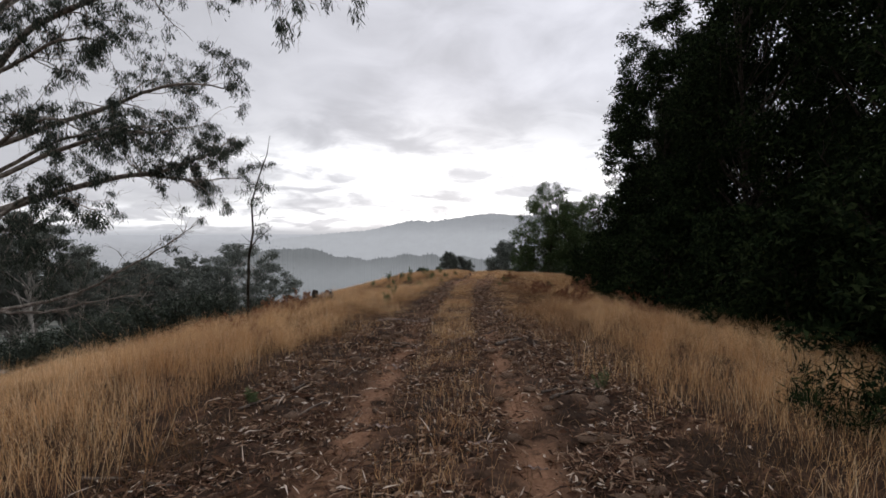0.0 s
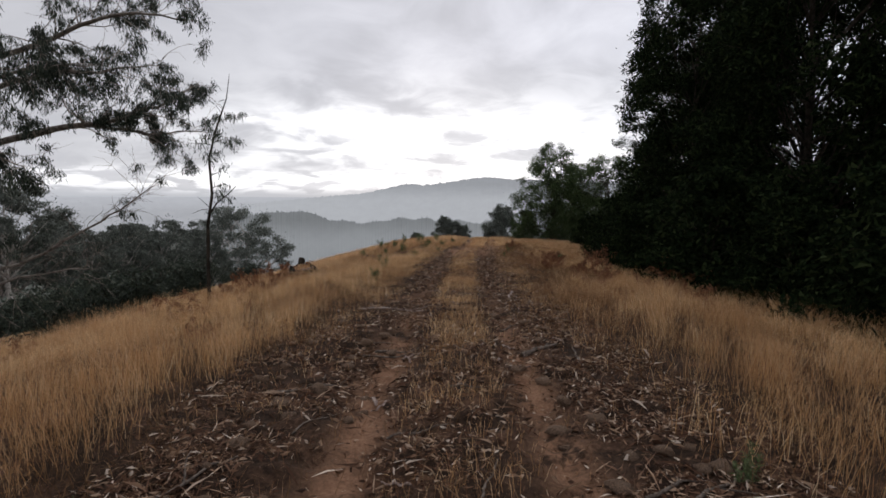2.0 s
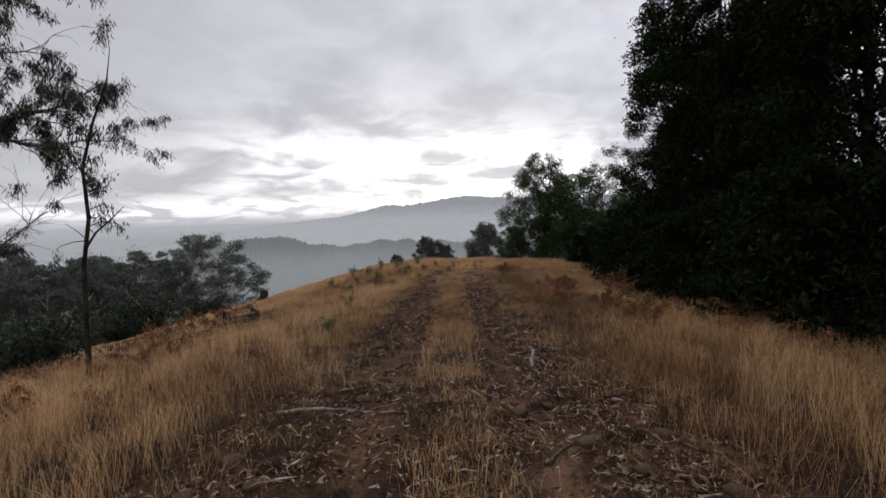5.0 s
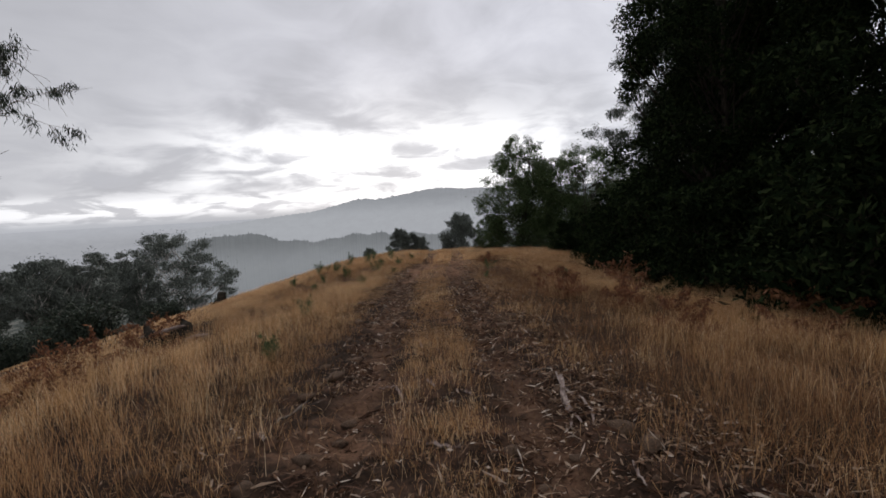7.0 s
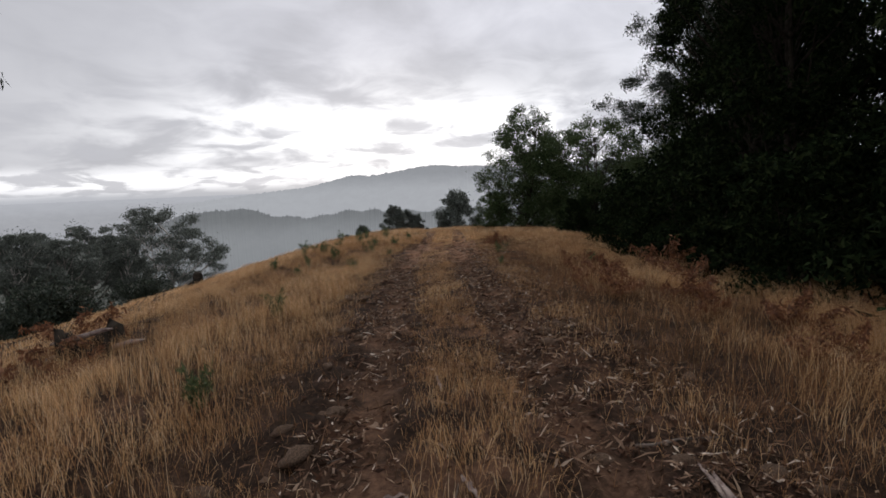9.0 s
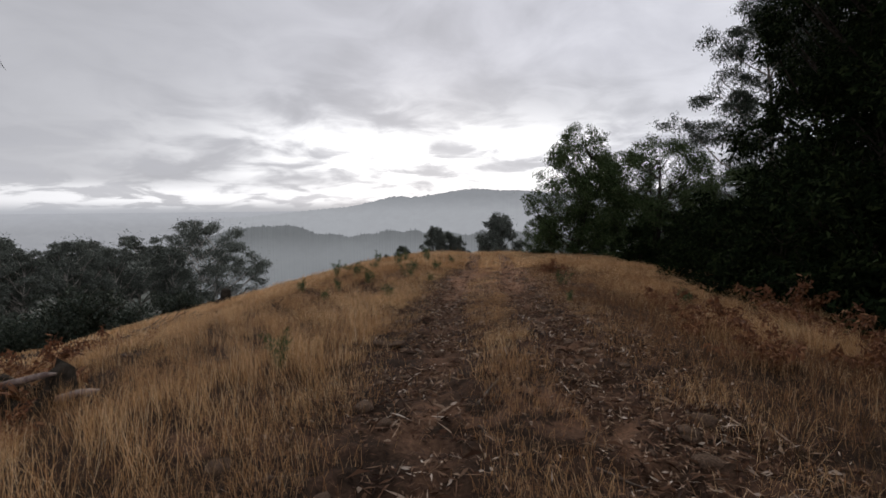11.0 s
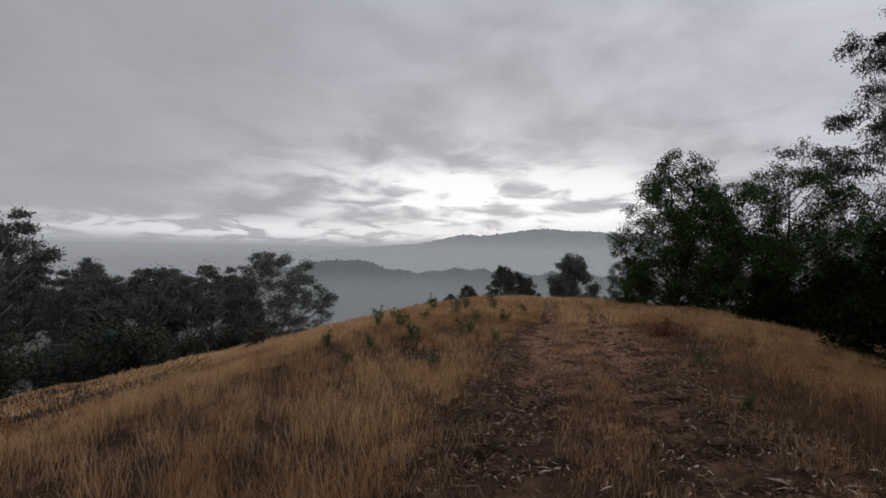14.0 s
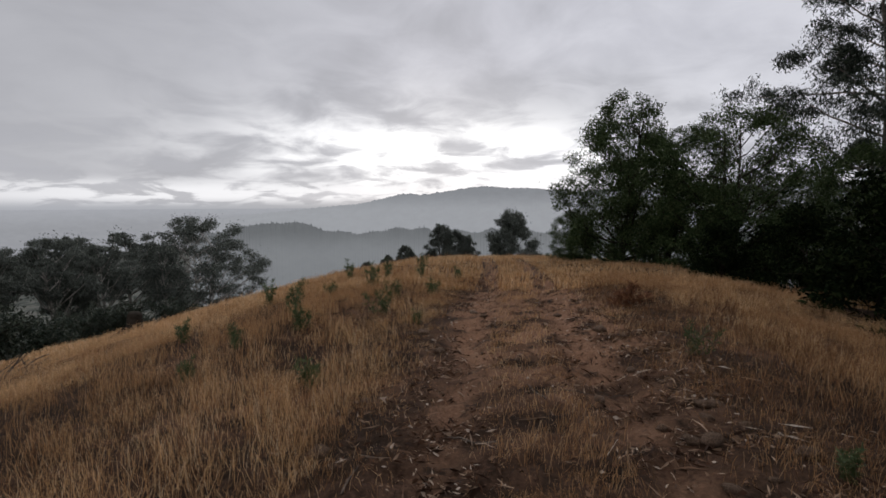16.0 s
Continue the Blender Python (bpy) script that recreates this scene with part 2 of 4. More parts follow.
TRACK_Y = (-60, 3, 12, 20, 26, 35, 45, 60, 100)
TRACK_X = (-1.5, -0.1, 0.2, 0.75, 1.2, 2.7, 3.7, 4.0, 2.0)


def soft(y, ys, zs, w):
    return sum(np.interp(y + d * w, ys, zs) for d in (-1, -0.5, 0, 0.5, 1)) / 5


def track_x(y):
    return soft(y, TRACK_Y, TRACK_X, 3.0)


def height(x, y):
    x, y = np.asarray(x, float), np.asarray(y, float)
    d = x - track_x(y)
    u = np.maximum(-d - 1.5, 0)
    left = np.where(u < 5, 0.027 * u ** 2, 0.675 + 0.265 * (u - 5) - 0.0004 * np.minimum(u - 5, 60) ** 2)
    v = np.maximum(d - 1.7, 0)
    right = np.where(v < 7, 0.011 * v ** 2, 0.539 + 0.2 * (v - 7))
    z = soft(y, RIDGE_Y, RIDGE_Z, 6.0) - left - right
    z = z + np.clip(u / 3, 0, 1) * (0.45 * np.exp(-(((y - 38) / 8) ** 2)) - 0.12 * np.exp(-(((y - 24) / 4) ** 2)))
    near = np.clip(1.5 - np.hypot(x, y - 15) / 60, 0, 1)
    rut = 0.09 * np.exp(-((d - 0.75) / 0.24) ** 2) + 0.07 * np.exp(-((d + 0.75) / 0.28) ** 2)
    bare = np.exp(-(d / 1.9) ** 4)
    z = z + near * (-rut + 0.05 * waves(x, y, 2.6, 3) + 0.10 * waves(x, y, 9, 4) * (1 - 0.6 * bare) + bare * (0.03 * waves(x, y, 0.55, 5) + 0.022 * waves(x, y, 0.25, 6)))
    return np.where(z < 0, 330 * (np.exp(np.minimum(z, 0) / 330) - 1), z)


def lines(lo, hi, step, far, grow):
    near = list(np.arange(lo, hi, step))
    for side in (1, -1):
        at, s = (near[-1], step) if side > 0 else (near[0], step)
        while abs(at) < far:
            s *= grow
            at += side * s
            near.append(at)
    return np.array(sorted(near))


def grid_mesh(name, xs, ys, zf, mat):
    X, Y = np.meshgrid(xs, ys)
    v = np.stack([X, Y, zf(X, Y)], -1).reshape(-1, 3)
    nx, ny = len(xs), len(ys)
    i = (np.arange(ny - 1)[:, None] * nx + np.arange(nx - 1)).ravel()
    return mesh_of(name, v, np.stack([i, i + 1, i + nx + 1, i + nx], 1), mat, True)


# ---- ground ----
ground = new("ground", grid_mesh("ground", lines(-3.6, 5.2, 0.06, 4700, 1.11), lines(0.5, 36, 0.08, 4700, 1.11), height, "ground"))


def worn_clay(x, y):
    d = x - track_x(y)
    rut = np.exp(-((d - 0.78) / 0.2) ** 2) + np.exp(-((d + 0.72) / 0.22) ** 2)
    wash = np.exp(-(((y - 29.5) / 4.5) ** 2)) * np.exp(-(((d - 0.4) / 1.5) ** 4)) * 1.9
    broken = np.clip(0.85 + 0.7 * waves(x, y, 1.7, 8), 0, 1)
    return np.clip(rut * broken * 0.9 * np.interp(y, (0, 8, 12, 23, 28), (1, 1, 0.45, 0.35, 1)) + wash * np.clip(0.6 + 0.7 * waves(x, y, 1.1, 9), 0, 1), 0, 1)


co = np.empty(len(ground.data.vertices) * 3, np.float32)
ground.data.vertices.foreach_get("co", co)
co = co.reshape(-1, 3)
worn_layer = ground.data.attributes.new("worn", "FLOAT", "POINT")
worn_layer.data.foreach_set("value", worn_clay(co[:, 0], co[:, 1]).astype(np.float32))
tagged(ground, "ridge-top ground of bare clay and leaf-strewn soil", "ground", kind="structure")


# ---- distance ----
def range_mesh(name, dist, azimuths, elevations, base, mat, bump, seed):
    """A line of hills: a wall of land whose crest follows elevations (degrees) over azimuths (degrees), rounded towards the viewer."""
    az = np.radians(np.linspace(azimuths[0], azimuths[-1], 900))
    el = np.radians(np.interp(np.degrees(az), azimuths, elevations))
    el = np.convolve(np.pad(el, 12, mode="edge"), np.ones(25) / 25, "valid")
    r = np.random.default_rng(seed)
    rows = []
    for k, (depth, share) in enumerate(((0, 1), (0.04, 0.9), (0.12, 0.55), (0.25, 0))):
        d = dist * (1 - depth)
        top = 1.5 + dist * np.tan(el)
        if k == 0:
            top = top + bump * (np.abs(r.normal(0, 1, 900)) * 0.6 + waves(az * dist, az, bump * 14, seed))
        z = base + (top - base) * share
        rows.append(np.stack([np.sin(az) * d, np.cos(az) * d, z], 1))
    n = 900
    i = (np.arange(3)[:, None] * n + np.arange(n - 1)).ravel()
    return mesh_of(name, np.concatenate(rows), np.stack([i, i + n, i + n + 1, i + 1], 1), mat, True)


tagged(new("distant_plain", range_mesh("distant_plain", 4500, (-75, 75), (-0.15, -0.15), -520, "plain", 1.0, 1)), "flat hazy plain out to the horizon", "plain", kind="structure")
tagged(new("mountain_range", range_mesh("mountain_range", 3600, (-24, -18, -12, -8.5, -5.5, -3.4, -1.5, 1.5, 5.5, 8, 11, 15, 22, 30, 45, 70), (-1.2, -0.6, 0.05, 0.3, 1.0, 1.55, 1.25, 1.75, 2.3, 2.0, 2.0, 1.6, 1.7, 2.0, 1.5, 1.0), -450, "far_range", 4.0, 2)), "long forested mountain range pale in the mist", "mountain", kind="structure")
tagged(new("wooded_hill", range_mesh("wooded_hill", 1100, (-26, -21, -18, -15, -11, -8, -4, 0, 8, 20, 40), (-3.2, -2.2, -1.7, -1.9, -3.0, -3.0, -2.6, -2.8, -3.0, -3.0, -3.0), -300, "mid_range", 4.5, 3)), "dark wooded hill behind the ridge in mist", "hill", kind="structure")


# ---- trees ----
def tube(points, radii, sides=6):
    """Vertices and quads of a tapered bent tube."""
    p = np.asarray(points, float)
    r = np.asarray(radii, float)
    t = np.gradient(p, axis=0)
    t /= np.linalg.norm(t, axis=1)[:, None] + 1e-9
    ref = np.where(np.abs(t[:, 2:3]) > 0.9, np.array([[1.0, 0, 0]]), np.array([[0, 0, 1.0]]))
    a = np.cross(t, ref)
    a /= np.linalg.norm(a, axis=1)[:, None] + 1e-9
    b = np.cross(t, a)
    ang = np.arange(sides) / sides * 2 * np.pi
    v = p[:, None] + r[:, None, None] * (np.cos(ang)[None, :, None] * a[:, None] + np.sin(ang)[None, :, None] * b[:, None])
    n = len(p)
    i, j = np.meshgrid(np.arange(n - 1), np.arange(sides), indexing="ij")
    k = (j + 1) % sides
    f = np.stack([i * sides + j, i * sides + k, (i + 1) * sides + k, (i + 1) * sides + j], -1).reshape(-1, 4)
    return v.reshape(-1, 3), f


def joined(pieces):
    vs, fs, o = [], [], 0
    for v, f in pieces:
        vs.append(v)
        fs.append(f + o)
        o += len(v)
    return np.concatenate(vs), np.concatenate(fs)


def bent(r, a, way, length, n, wander, lift=0.0):
    """A wandering line from a."""
    p, d, out = np.array(a, float), np.array(way, float), [np.array(a, float)]
    d /= np.linalg.norm(d)
    for _ in range(n):
        d = d + r.normal(0, wander, 3) + np.array([0, 0, lift])
        d /= np.linalg.norm(d)
        p = p + d * length / n
        out.append(p.copy())
    return np.array(out)


def leaf_quads(r, centres, length, width, hang):
    """A slim four-cornered leaf at each centre; hang: how much it points down."""
    n = len(centres)
    d = r.normal(0, 1, (n, 3))
    d /= np.linalg.norm(d, axis=1)[:, None]
    d[:, 2] -= hang
    d /= np.linalg.norm(d, axis=1)[:, None]
    s = np.cross(d, r.normal(0, 1, (n, 3)))
    s /= np.linalg.norm(s, axis=1)[:, None]
    L, W = length * r.uniform(0.6, 1.4, (n, 1)), width * r.uniform(0.6, 1.4, (n, 1))
    v = np.stack([centres, centres + d * L * 0.45 + s * W / 2, centres + d * L, centres + d * L * 0.45 - s * W / 2], 1)
    return v.reshape(-1, 3), np.arange(4 * n).reshape(n, 4)


def leaf_tris(r, centres, length, width, hang):
    v, f = leaf_quads(r, centres, length, width, hang)
    v = v.reshape(-1, 4, 3)
    base = v[:, 0] + (v[:, 1] - v[:, 3]) * 0.5
    return np.stack([base, v[:, 2], v[:, 3]], 1).reshape(-1, 3), np.arange(3 * len(v)).reshape(-1, 3)


def grow_tree(name, seed, trunk_h, trunk_r, lean, limbs, limb_len, crown, twigs, leaves, leaf, spread, bark, foliage, lift=0.03, droop=0.5, wander=0.13, stems=1, clumps=0, clump_r=0.5, split=True, gather=0.8):
    """A tree of trunk, limbs and crown.
    crown: (first height share, radius at the bottom, middle and top as shares of limb_len); leaf: length, width, hang."""
    r = np.random.default_rng(seed)
    top = new(name)
    limb_pieces, tips = [], []
    trunk_pieces = []
    for k in range(stems):
        w = np.array([lean[0], lean[1], 1.0]) + (r.normal(0, 0.12, 3) if k else 0)
        line = bent(r, (r.normal(0, 0.25 * k), r.normal(0, 0.25 * k), -0.5), w, trunk_h + 0.5, 14, 0.035)
        rad = trunk_r * (1 - np.linspace(0, 1, 15) ** 0.9 * 0.9) * (1 if k == 0 else 0.7)
        rad[0] *= 1.5
        trunk_pieces.append(tube(line, rad, 9))
        for i in range(limbs // stems):
            s = crown[0] + (1 - crown[0]) * (i + r.uniform(0, 1)) / (limbs // stems)
            s = min(s, 0.985)
            q = (s - crown[0]) / (1 - crown[0])
            at = s * 14
            j = min(int(at), 13)
            a = line[j] + (line[j + 1] - line[j]) * (at - j)
            reach = limb_len * np.interp(q, (0, 0.45, 1), crown[1:4]) * r.uniform(0.65, 1.15)
            az = i * 2.4 + r.uniform(-0.6, 0.6)
            up = np.interp(q, (0, 1), (0.15, 0.95)) + r.normal(0, 0.15)
            limb = bent(r, a, (math.cos(az), math.sin(az), up), reach, 7, wander, lift)
            lr = max(0.012, trunk_r * 0.42 * (1 - 0.75 * s)) * (1 - np.linspace(0, 1, 8) * 0.85)
            own = [tube(limb, lr, 5)]
            for _ in range(twigs):
                m = r.uniform(1.8, 7)
                j2 = min(int(m), 6)
                b = limb[j2] + (limb[j2 + 1] - limb[j2]) * (m - j2)
                way = (limb[j2 + 1] - limb[j2]) / np.linalg.norm(limb[j2 + 1] - limb[j2]) + r.normal(0, 0.65, 3)
                twig = bent(r, b, way, reach * r.uniform(0.14, 0.36), 4, 0.2, -0.04 * droop)
                own.append(tube(twig, max(0.006, lr[j2] * 0.3) * np.linspace(1, 0.3, 5), 3))
                tips.append(twig[2:])
            limb_pieces.append(joined(own))
    part_of("trunk", mesh_of("trunk", *joined(trunk_pieces), bark, True), top)
    if split:
        for v, f in limb_pieces:
            part_of("limb", mesh_of("limb", v, f, bark, True), top)
    else:
        part_of("branchwork", mesh_of("branchwork", *joined(limb_pieces), bark, True), top)
    tips = np.concatenate(tips)
    pick = tips[r.integers(0, len(tips), leaves)]
    off = np.abs(r.normal(0, 1, (leaves, 1))) ** 0.8 * spread
    d = r.normal(0, 1, (leaves, 3))
    d /= np.linalg.norm(d, axis=1)[:, None]
    d[:, 2] = d[:, 2] * 0.8 - 0.3 * droop
    if clumps:
        heart = tips[r.integers(0, len(tips), clumps)]
        size = clump_r * r.uniform(0.6, 1.3, clumps)
        k = r.integers(0, clumps, leaves)
        within = d * np.array([1, 1, 0.8]) * (size[k] * r.uniform(0.25, 1, leaves) ** 0.5)[:, None]
        gathered = r.uniform(0, 1, (leaves, 1)) < gather
        pick, d = np.where(gathered, heart[k] + within, pick), np.where(gathered, 0, d)
    part_of("crown", mesh_of("crown", *leaf_tris(r, pick + d * off, *leaf), foliage), top)
    return top


def lobed_tree(name, seed, tall, wide, outline, lobes, lobe_r, leaves, leaf, bark, foliage, trunk_r, first=0.1, stems=1, flat=0.75, hollow=0.35, bare=0.0):
    """A tree whose crown is many leafy puffs borne on limbs, out to an outline (radius shares at even heights from first to the top).
    hollow: how far the puffs keep to the outside; bare: share of the leaves strewn between the puffs."""
    r = np.random.default_rng(seed)
    top = new(name)
    shares = np.linspace(0, 1, len(outline))
    trunks = []
    for k in range(stems):
        a = (r.normal(0, 0.02 * tall) * (k > 0), r.normal(0, 0.02 * tall) * (k > 0), -0.03 * tall)
        way = (r.normal(0, 0.04 + 0.07 * (stems > 1)), r.normal(0, 0.04 + 0.07 * (stems > 1)), 1)
        trunks.append(bent(r, a, way, tall * 0.93, 12, 0.04, 0.03))
    for line in trunks:
        rad = trunk_r * (1 - np.linspace(0, 1, 13) ** 0.8 * 0.92) / stems ** 0.4
        rad[0] *= 1.4
        part_of("trunk", mesh_of("trunk", *tube(line, rad, 8), bark, True), top)
    hearts, sizes, wood = [], [], []
    for k in range(lobes):
        q = (k + r.uniform(0, 1)) / lobes
        az = k * 2.4 + r.uniform(-0.7, 0.7)
        share = np.interp(q, shares, outline)
        size = lobe_r * r.uniform(0.6, 1.3) * (0.6 + 0.5 * share)
        reach = max(0.0, wide * share * r.uniform(0.85, 1.12) - 0.6 * size) * r.uniform(hollow, 1) ** 0.5
        z = tall * (first + (1 - first) * q) - size * flat * (0.2 + 0.8 * q)
        line = trunks[k % stems]
        centre = np.array([reach * math.cos(az), reach * math.sin(az), max(z, size * 0.4)])
        j = int(np.clip(centre[2] / tall * 12 - 2.0 * reach / wide, 1, 10))
        sag = np.array([0, 0, 0.12 * reach])
        limb = np.array([line[j], line[j] * 0.55 + centre * 0.45 - sag, centre - sag * 0.3, centre + np.array([0, 0, size * 0.4])]) + r.normal(0, 0.012 * tall, (4, 3)) * np.array([[0], [1], [0.6], [1]])
        wood.append(tube(limb, max(0.012, trunk_r * 0.32 * (1 - 0.6 * q)) * np.array([1, 0.7, 0.4, 0.12]), 5))
        for _ in range(2):
            t = bent(r, limb[2], r.normal(0, 1, 3) + np.array([0, 0, 0.5]), size * 0.9, 3, 0.2)
            wood.append(tube(t, max(0.006, trunk_r * 0.07) * np.array([1, 0.8, 0.5, 0.2]), 3))
        hearts.append(centre)
        sizes.append(size)
    part_of("branchwork", mesh_of("branchwork", *joined(wood), bark, True), top)
    hearts, sizes = np.array(hearts), np.array(sizes)
    k = r.choice(lobes, leaves, p=sizes ** 2 / np.sum(sizes ** 2))
    d = r.normal(0, 1, (leaves, 3))
    d /= np.linalg.norm(d, axis=1)[:, None]
    # each puff is itself a ragged cluster of sprays
    knots = r.normal(0, 1, (lobes, 14, 3))
    knots /= np.linalg.norm(knots, axis=2)[:, :, None]
    near = knots[k, r.integers(0, 14, leaves)]
    d = near * 0.82 + d * 0.38
    d[:, 2] *= flat
    shell = sizes[k] * r.uniform(0.3, 1.0, leaves) ** 0.45
    at = hearts[k] + d * shell[:, None]
    loose = r.uniform(0, 1, leaves) < bare
    at = np.where(loose[:, None], hearts[k] + r.normal(0, 1, (leaves, 3)) * sizes[k][:, None] * 0.5, at)
    at[:, 2] = np.maximum(at[:, 2], 0.1)
    part_of("crown", mesh_of("crown", *leaf_tris(r, at, *leaf), foliage), top)
    return top


def stand(tree, x, y, turn=0, size=1.0, sink=0.1):
    tree.matrix_basis = pose(x, y, float(height(x, y)) - sink, 0, 0, turn) @ Matrix.Diagonal((size, size, size, 1))
    return tree


def plant(tree, spots, label=None):
    """Stands the tree at the first spot and copies of it at the others: x, y, turn, size."""
    for k, (x, y, turn, size) in enumerate(spots):
        t = tree if k == 0 else copy_thing(tree, pose(0, 0, 0))
        stand(t, x, y, turn, size)


# wattles along the forest edge, their deep shade put into near-black leaves
W_LABEL = "tall dense dark-green wattle tree at the forest edge"
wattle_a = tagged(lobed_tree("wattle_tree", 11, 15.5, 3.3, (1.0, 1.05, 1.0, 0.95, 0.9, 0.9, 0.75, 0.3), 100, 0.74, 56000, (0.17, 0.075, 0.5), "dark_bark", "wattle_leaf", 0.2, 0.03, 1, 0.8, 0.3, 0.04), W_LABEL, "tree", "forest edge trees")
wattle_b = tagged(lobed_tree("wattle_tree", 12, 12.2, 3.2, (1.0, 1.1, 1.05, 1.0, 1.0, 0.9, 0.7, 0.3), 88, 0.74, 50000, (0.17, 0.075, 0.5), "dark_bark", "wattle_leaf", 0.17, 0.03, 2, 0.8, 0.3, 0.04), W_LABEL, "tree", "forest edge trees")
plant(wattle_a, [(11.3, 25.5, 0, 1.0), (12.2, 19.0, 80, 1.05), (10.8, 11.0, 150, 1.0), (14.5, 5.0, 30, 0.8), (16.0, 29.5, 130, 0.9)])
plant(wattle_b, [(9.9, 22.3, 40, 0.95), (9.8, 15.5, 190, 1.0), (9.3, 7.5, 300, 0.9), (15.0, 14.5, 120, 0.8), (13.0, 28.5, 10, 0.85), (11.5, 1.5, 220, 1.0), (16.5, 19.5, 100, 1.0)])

# fills the black forest foot; the near-black leaf colour carries the shade there
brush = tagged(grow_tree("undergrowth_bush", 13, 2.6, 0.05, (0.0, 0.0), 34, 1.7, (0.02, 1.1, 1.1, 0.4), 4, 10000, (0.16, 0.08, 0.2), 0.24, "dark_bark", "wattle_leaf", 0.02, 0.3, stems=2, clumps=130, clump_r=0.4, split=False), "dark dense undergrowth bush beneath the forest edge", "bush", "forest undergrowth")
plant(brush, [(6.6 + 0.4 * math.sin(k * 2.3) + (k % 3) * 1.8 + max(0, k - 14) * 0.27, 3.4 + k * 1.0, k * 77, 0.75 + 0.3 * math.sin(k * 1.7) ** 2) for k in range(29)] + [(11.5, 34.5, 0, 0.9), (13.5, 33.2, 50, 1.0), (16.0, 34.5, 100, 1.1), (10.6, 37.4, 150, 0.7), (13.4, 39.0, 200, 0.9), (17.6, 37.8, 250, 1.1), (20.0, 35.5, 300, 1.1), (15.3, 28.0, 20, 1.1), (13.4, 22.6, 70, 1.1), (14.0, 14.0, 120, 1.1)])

# the open gum behind the wattles
gum_r = tagged(grow_tree("gum_tree", 21, 14.5, 0.26, (-0.06, 0.0), 30, 5.2, (0.30, 1.0, 1.0, 0.55), 8, 70000, (0.17, 0.05, 1.0), 0.35, "bark", "gum_leaf", 0.03, 1.0, clumps=330, clump_r=0.6, gather=0.55), "tall open gum tree with hanging grey-green leaves", "tree", "gum trees")
plant(gum_r, [(20.6, 41.0, 0, 1.08), (20.0, 35.5, 140, 1.1)])

# rounded trees on the hill shoulder
O_LABEL = "rounded olive-green wattle tree on the hill shoulder"
olive_a = tagged(lobed_tree("hill_tree", 31, 8.6, 3.2, (0.85, 0.95, 1.0, 1.0, 0.98, 0.88, 0.68, 0.35), 105, 0.74, 56000, (0.12, 0.062, 0.3), "dark_bark", "olive_leaf", 0.16, 0.06, 1, 0.75, 0.3, 0.02), O_LABEL, "tree", "hill shoulder trees")
olive_b = tagged(lobed_tree("hill_tree", 32, 7.8, 3.8, (0.8, 0.95, 1.0, 1.0, 0.98, 0.88, 0.7, 0.45), 100, 0.76, 54000, (0.12, 0.062, 0.3), "dark_bark", "olive_leaf", 0.15, 0.06, 3, 0.7, 0.35, 0.02), O_LABEL, "tree", "hill shoulder trees")
plant(olive_a, [(9.4, 44.0, 0, 1.0), (15.6, 44.5, 120, 0.7), (16.4, 38.0, 200, 0.55)])
plant(olive_b, [(13.0, 40.8, 30, 1.0), (11.6, 44.0, 150, 0.92), (14.6, 36.0, 90, 0.72), (7.4, 45.5, 260, 0.36)])

# trees past the crest, with haze painted into their leaf colour
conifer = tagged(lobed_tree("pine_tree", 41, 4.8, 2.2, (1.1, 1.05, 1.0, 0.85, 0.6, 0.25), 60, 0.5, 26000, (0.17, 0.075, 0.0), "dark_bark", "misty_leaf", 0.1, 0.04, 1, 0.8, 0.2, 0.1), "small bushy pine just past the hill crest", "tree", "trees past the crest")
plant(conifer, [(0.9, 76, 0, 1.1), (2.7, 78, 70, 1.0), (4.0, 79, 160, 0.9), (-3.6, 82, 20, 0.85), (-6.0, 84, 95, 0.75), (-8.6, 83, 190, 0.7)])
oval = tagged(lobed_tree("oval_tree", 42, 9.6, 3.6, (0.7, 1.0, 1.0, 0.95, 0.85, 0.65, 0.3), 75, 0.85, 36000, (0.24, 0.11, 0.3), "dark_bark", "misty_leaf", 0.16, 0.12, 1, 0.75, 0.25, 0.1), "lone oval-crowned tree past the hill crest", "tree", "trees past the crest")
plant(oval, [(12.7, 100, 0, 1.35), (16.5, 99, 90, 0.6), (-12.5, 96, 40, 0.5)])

# gums down the slope, their mist painted into the leaf colour
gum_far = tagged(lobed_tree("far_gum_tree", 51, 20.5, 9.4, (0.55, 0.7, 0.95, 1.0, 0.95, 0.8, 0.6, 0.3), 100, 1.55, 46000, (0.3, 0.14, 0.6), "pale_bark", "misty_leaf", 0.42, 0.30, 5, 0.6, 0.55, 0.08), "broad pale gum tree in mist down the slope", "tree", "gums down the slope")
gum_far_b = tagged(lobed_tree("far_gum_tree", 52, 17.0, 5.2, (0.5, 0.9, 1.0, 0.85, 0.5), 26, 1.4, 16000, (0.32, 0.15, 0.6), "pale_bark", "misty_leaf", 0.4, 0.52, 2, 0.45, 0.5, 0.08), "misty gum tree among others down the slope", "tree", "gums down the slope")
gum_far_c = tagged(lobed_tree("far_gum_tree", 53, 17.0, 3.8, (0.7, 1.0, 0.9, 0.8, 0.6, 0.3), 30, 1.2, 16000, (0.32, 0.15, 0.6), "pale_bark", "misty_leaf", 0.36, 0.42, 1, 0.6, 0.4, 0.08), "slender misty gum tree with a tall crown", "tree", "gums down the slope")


def stand_to(tree, x, y, turn, top, tall):
    """Stands a tree of that built height so that its top comes to the level top."""
    g = float(height(x, y))
    s = (top - g) / tall
    tree.matrix_basis = pose(x, y, g - 0.3, 0, 0, turn) @ Matrix.Diagonal((s, s, s, 1))


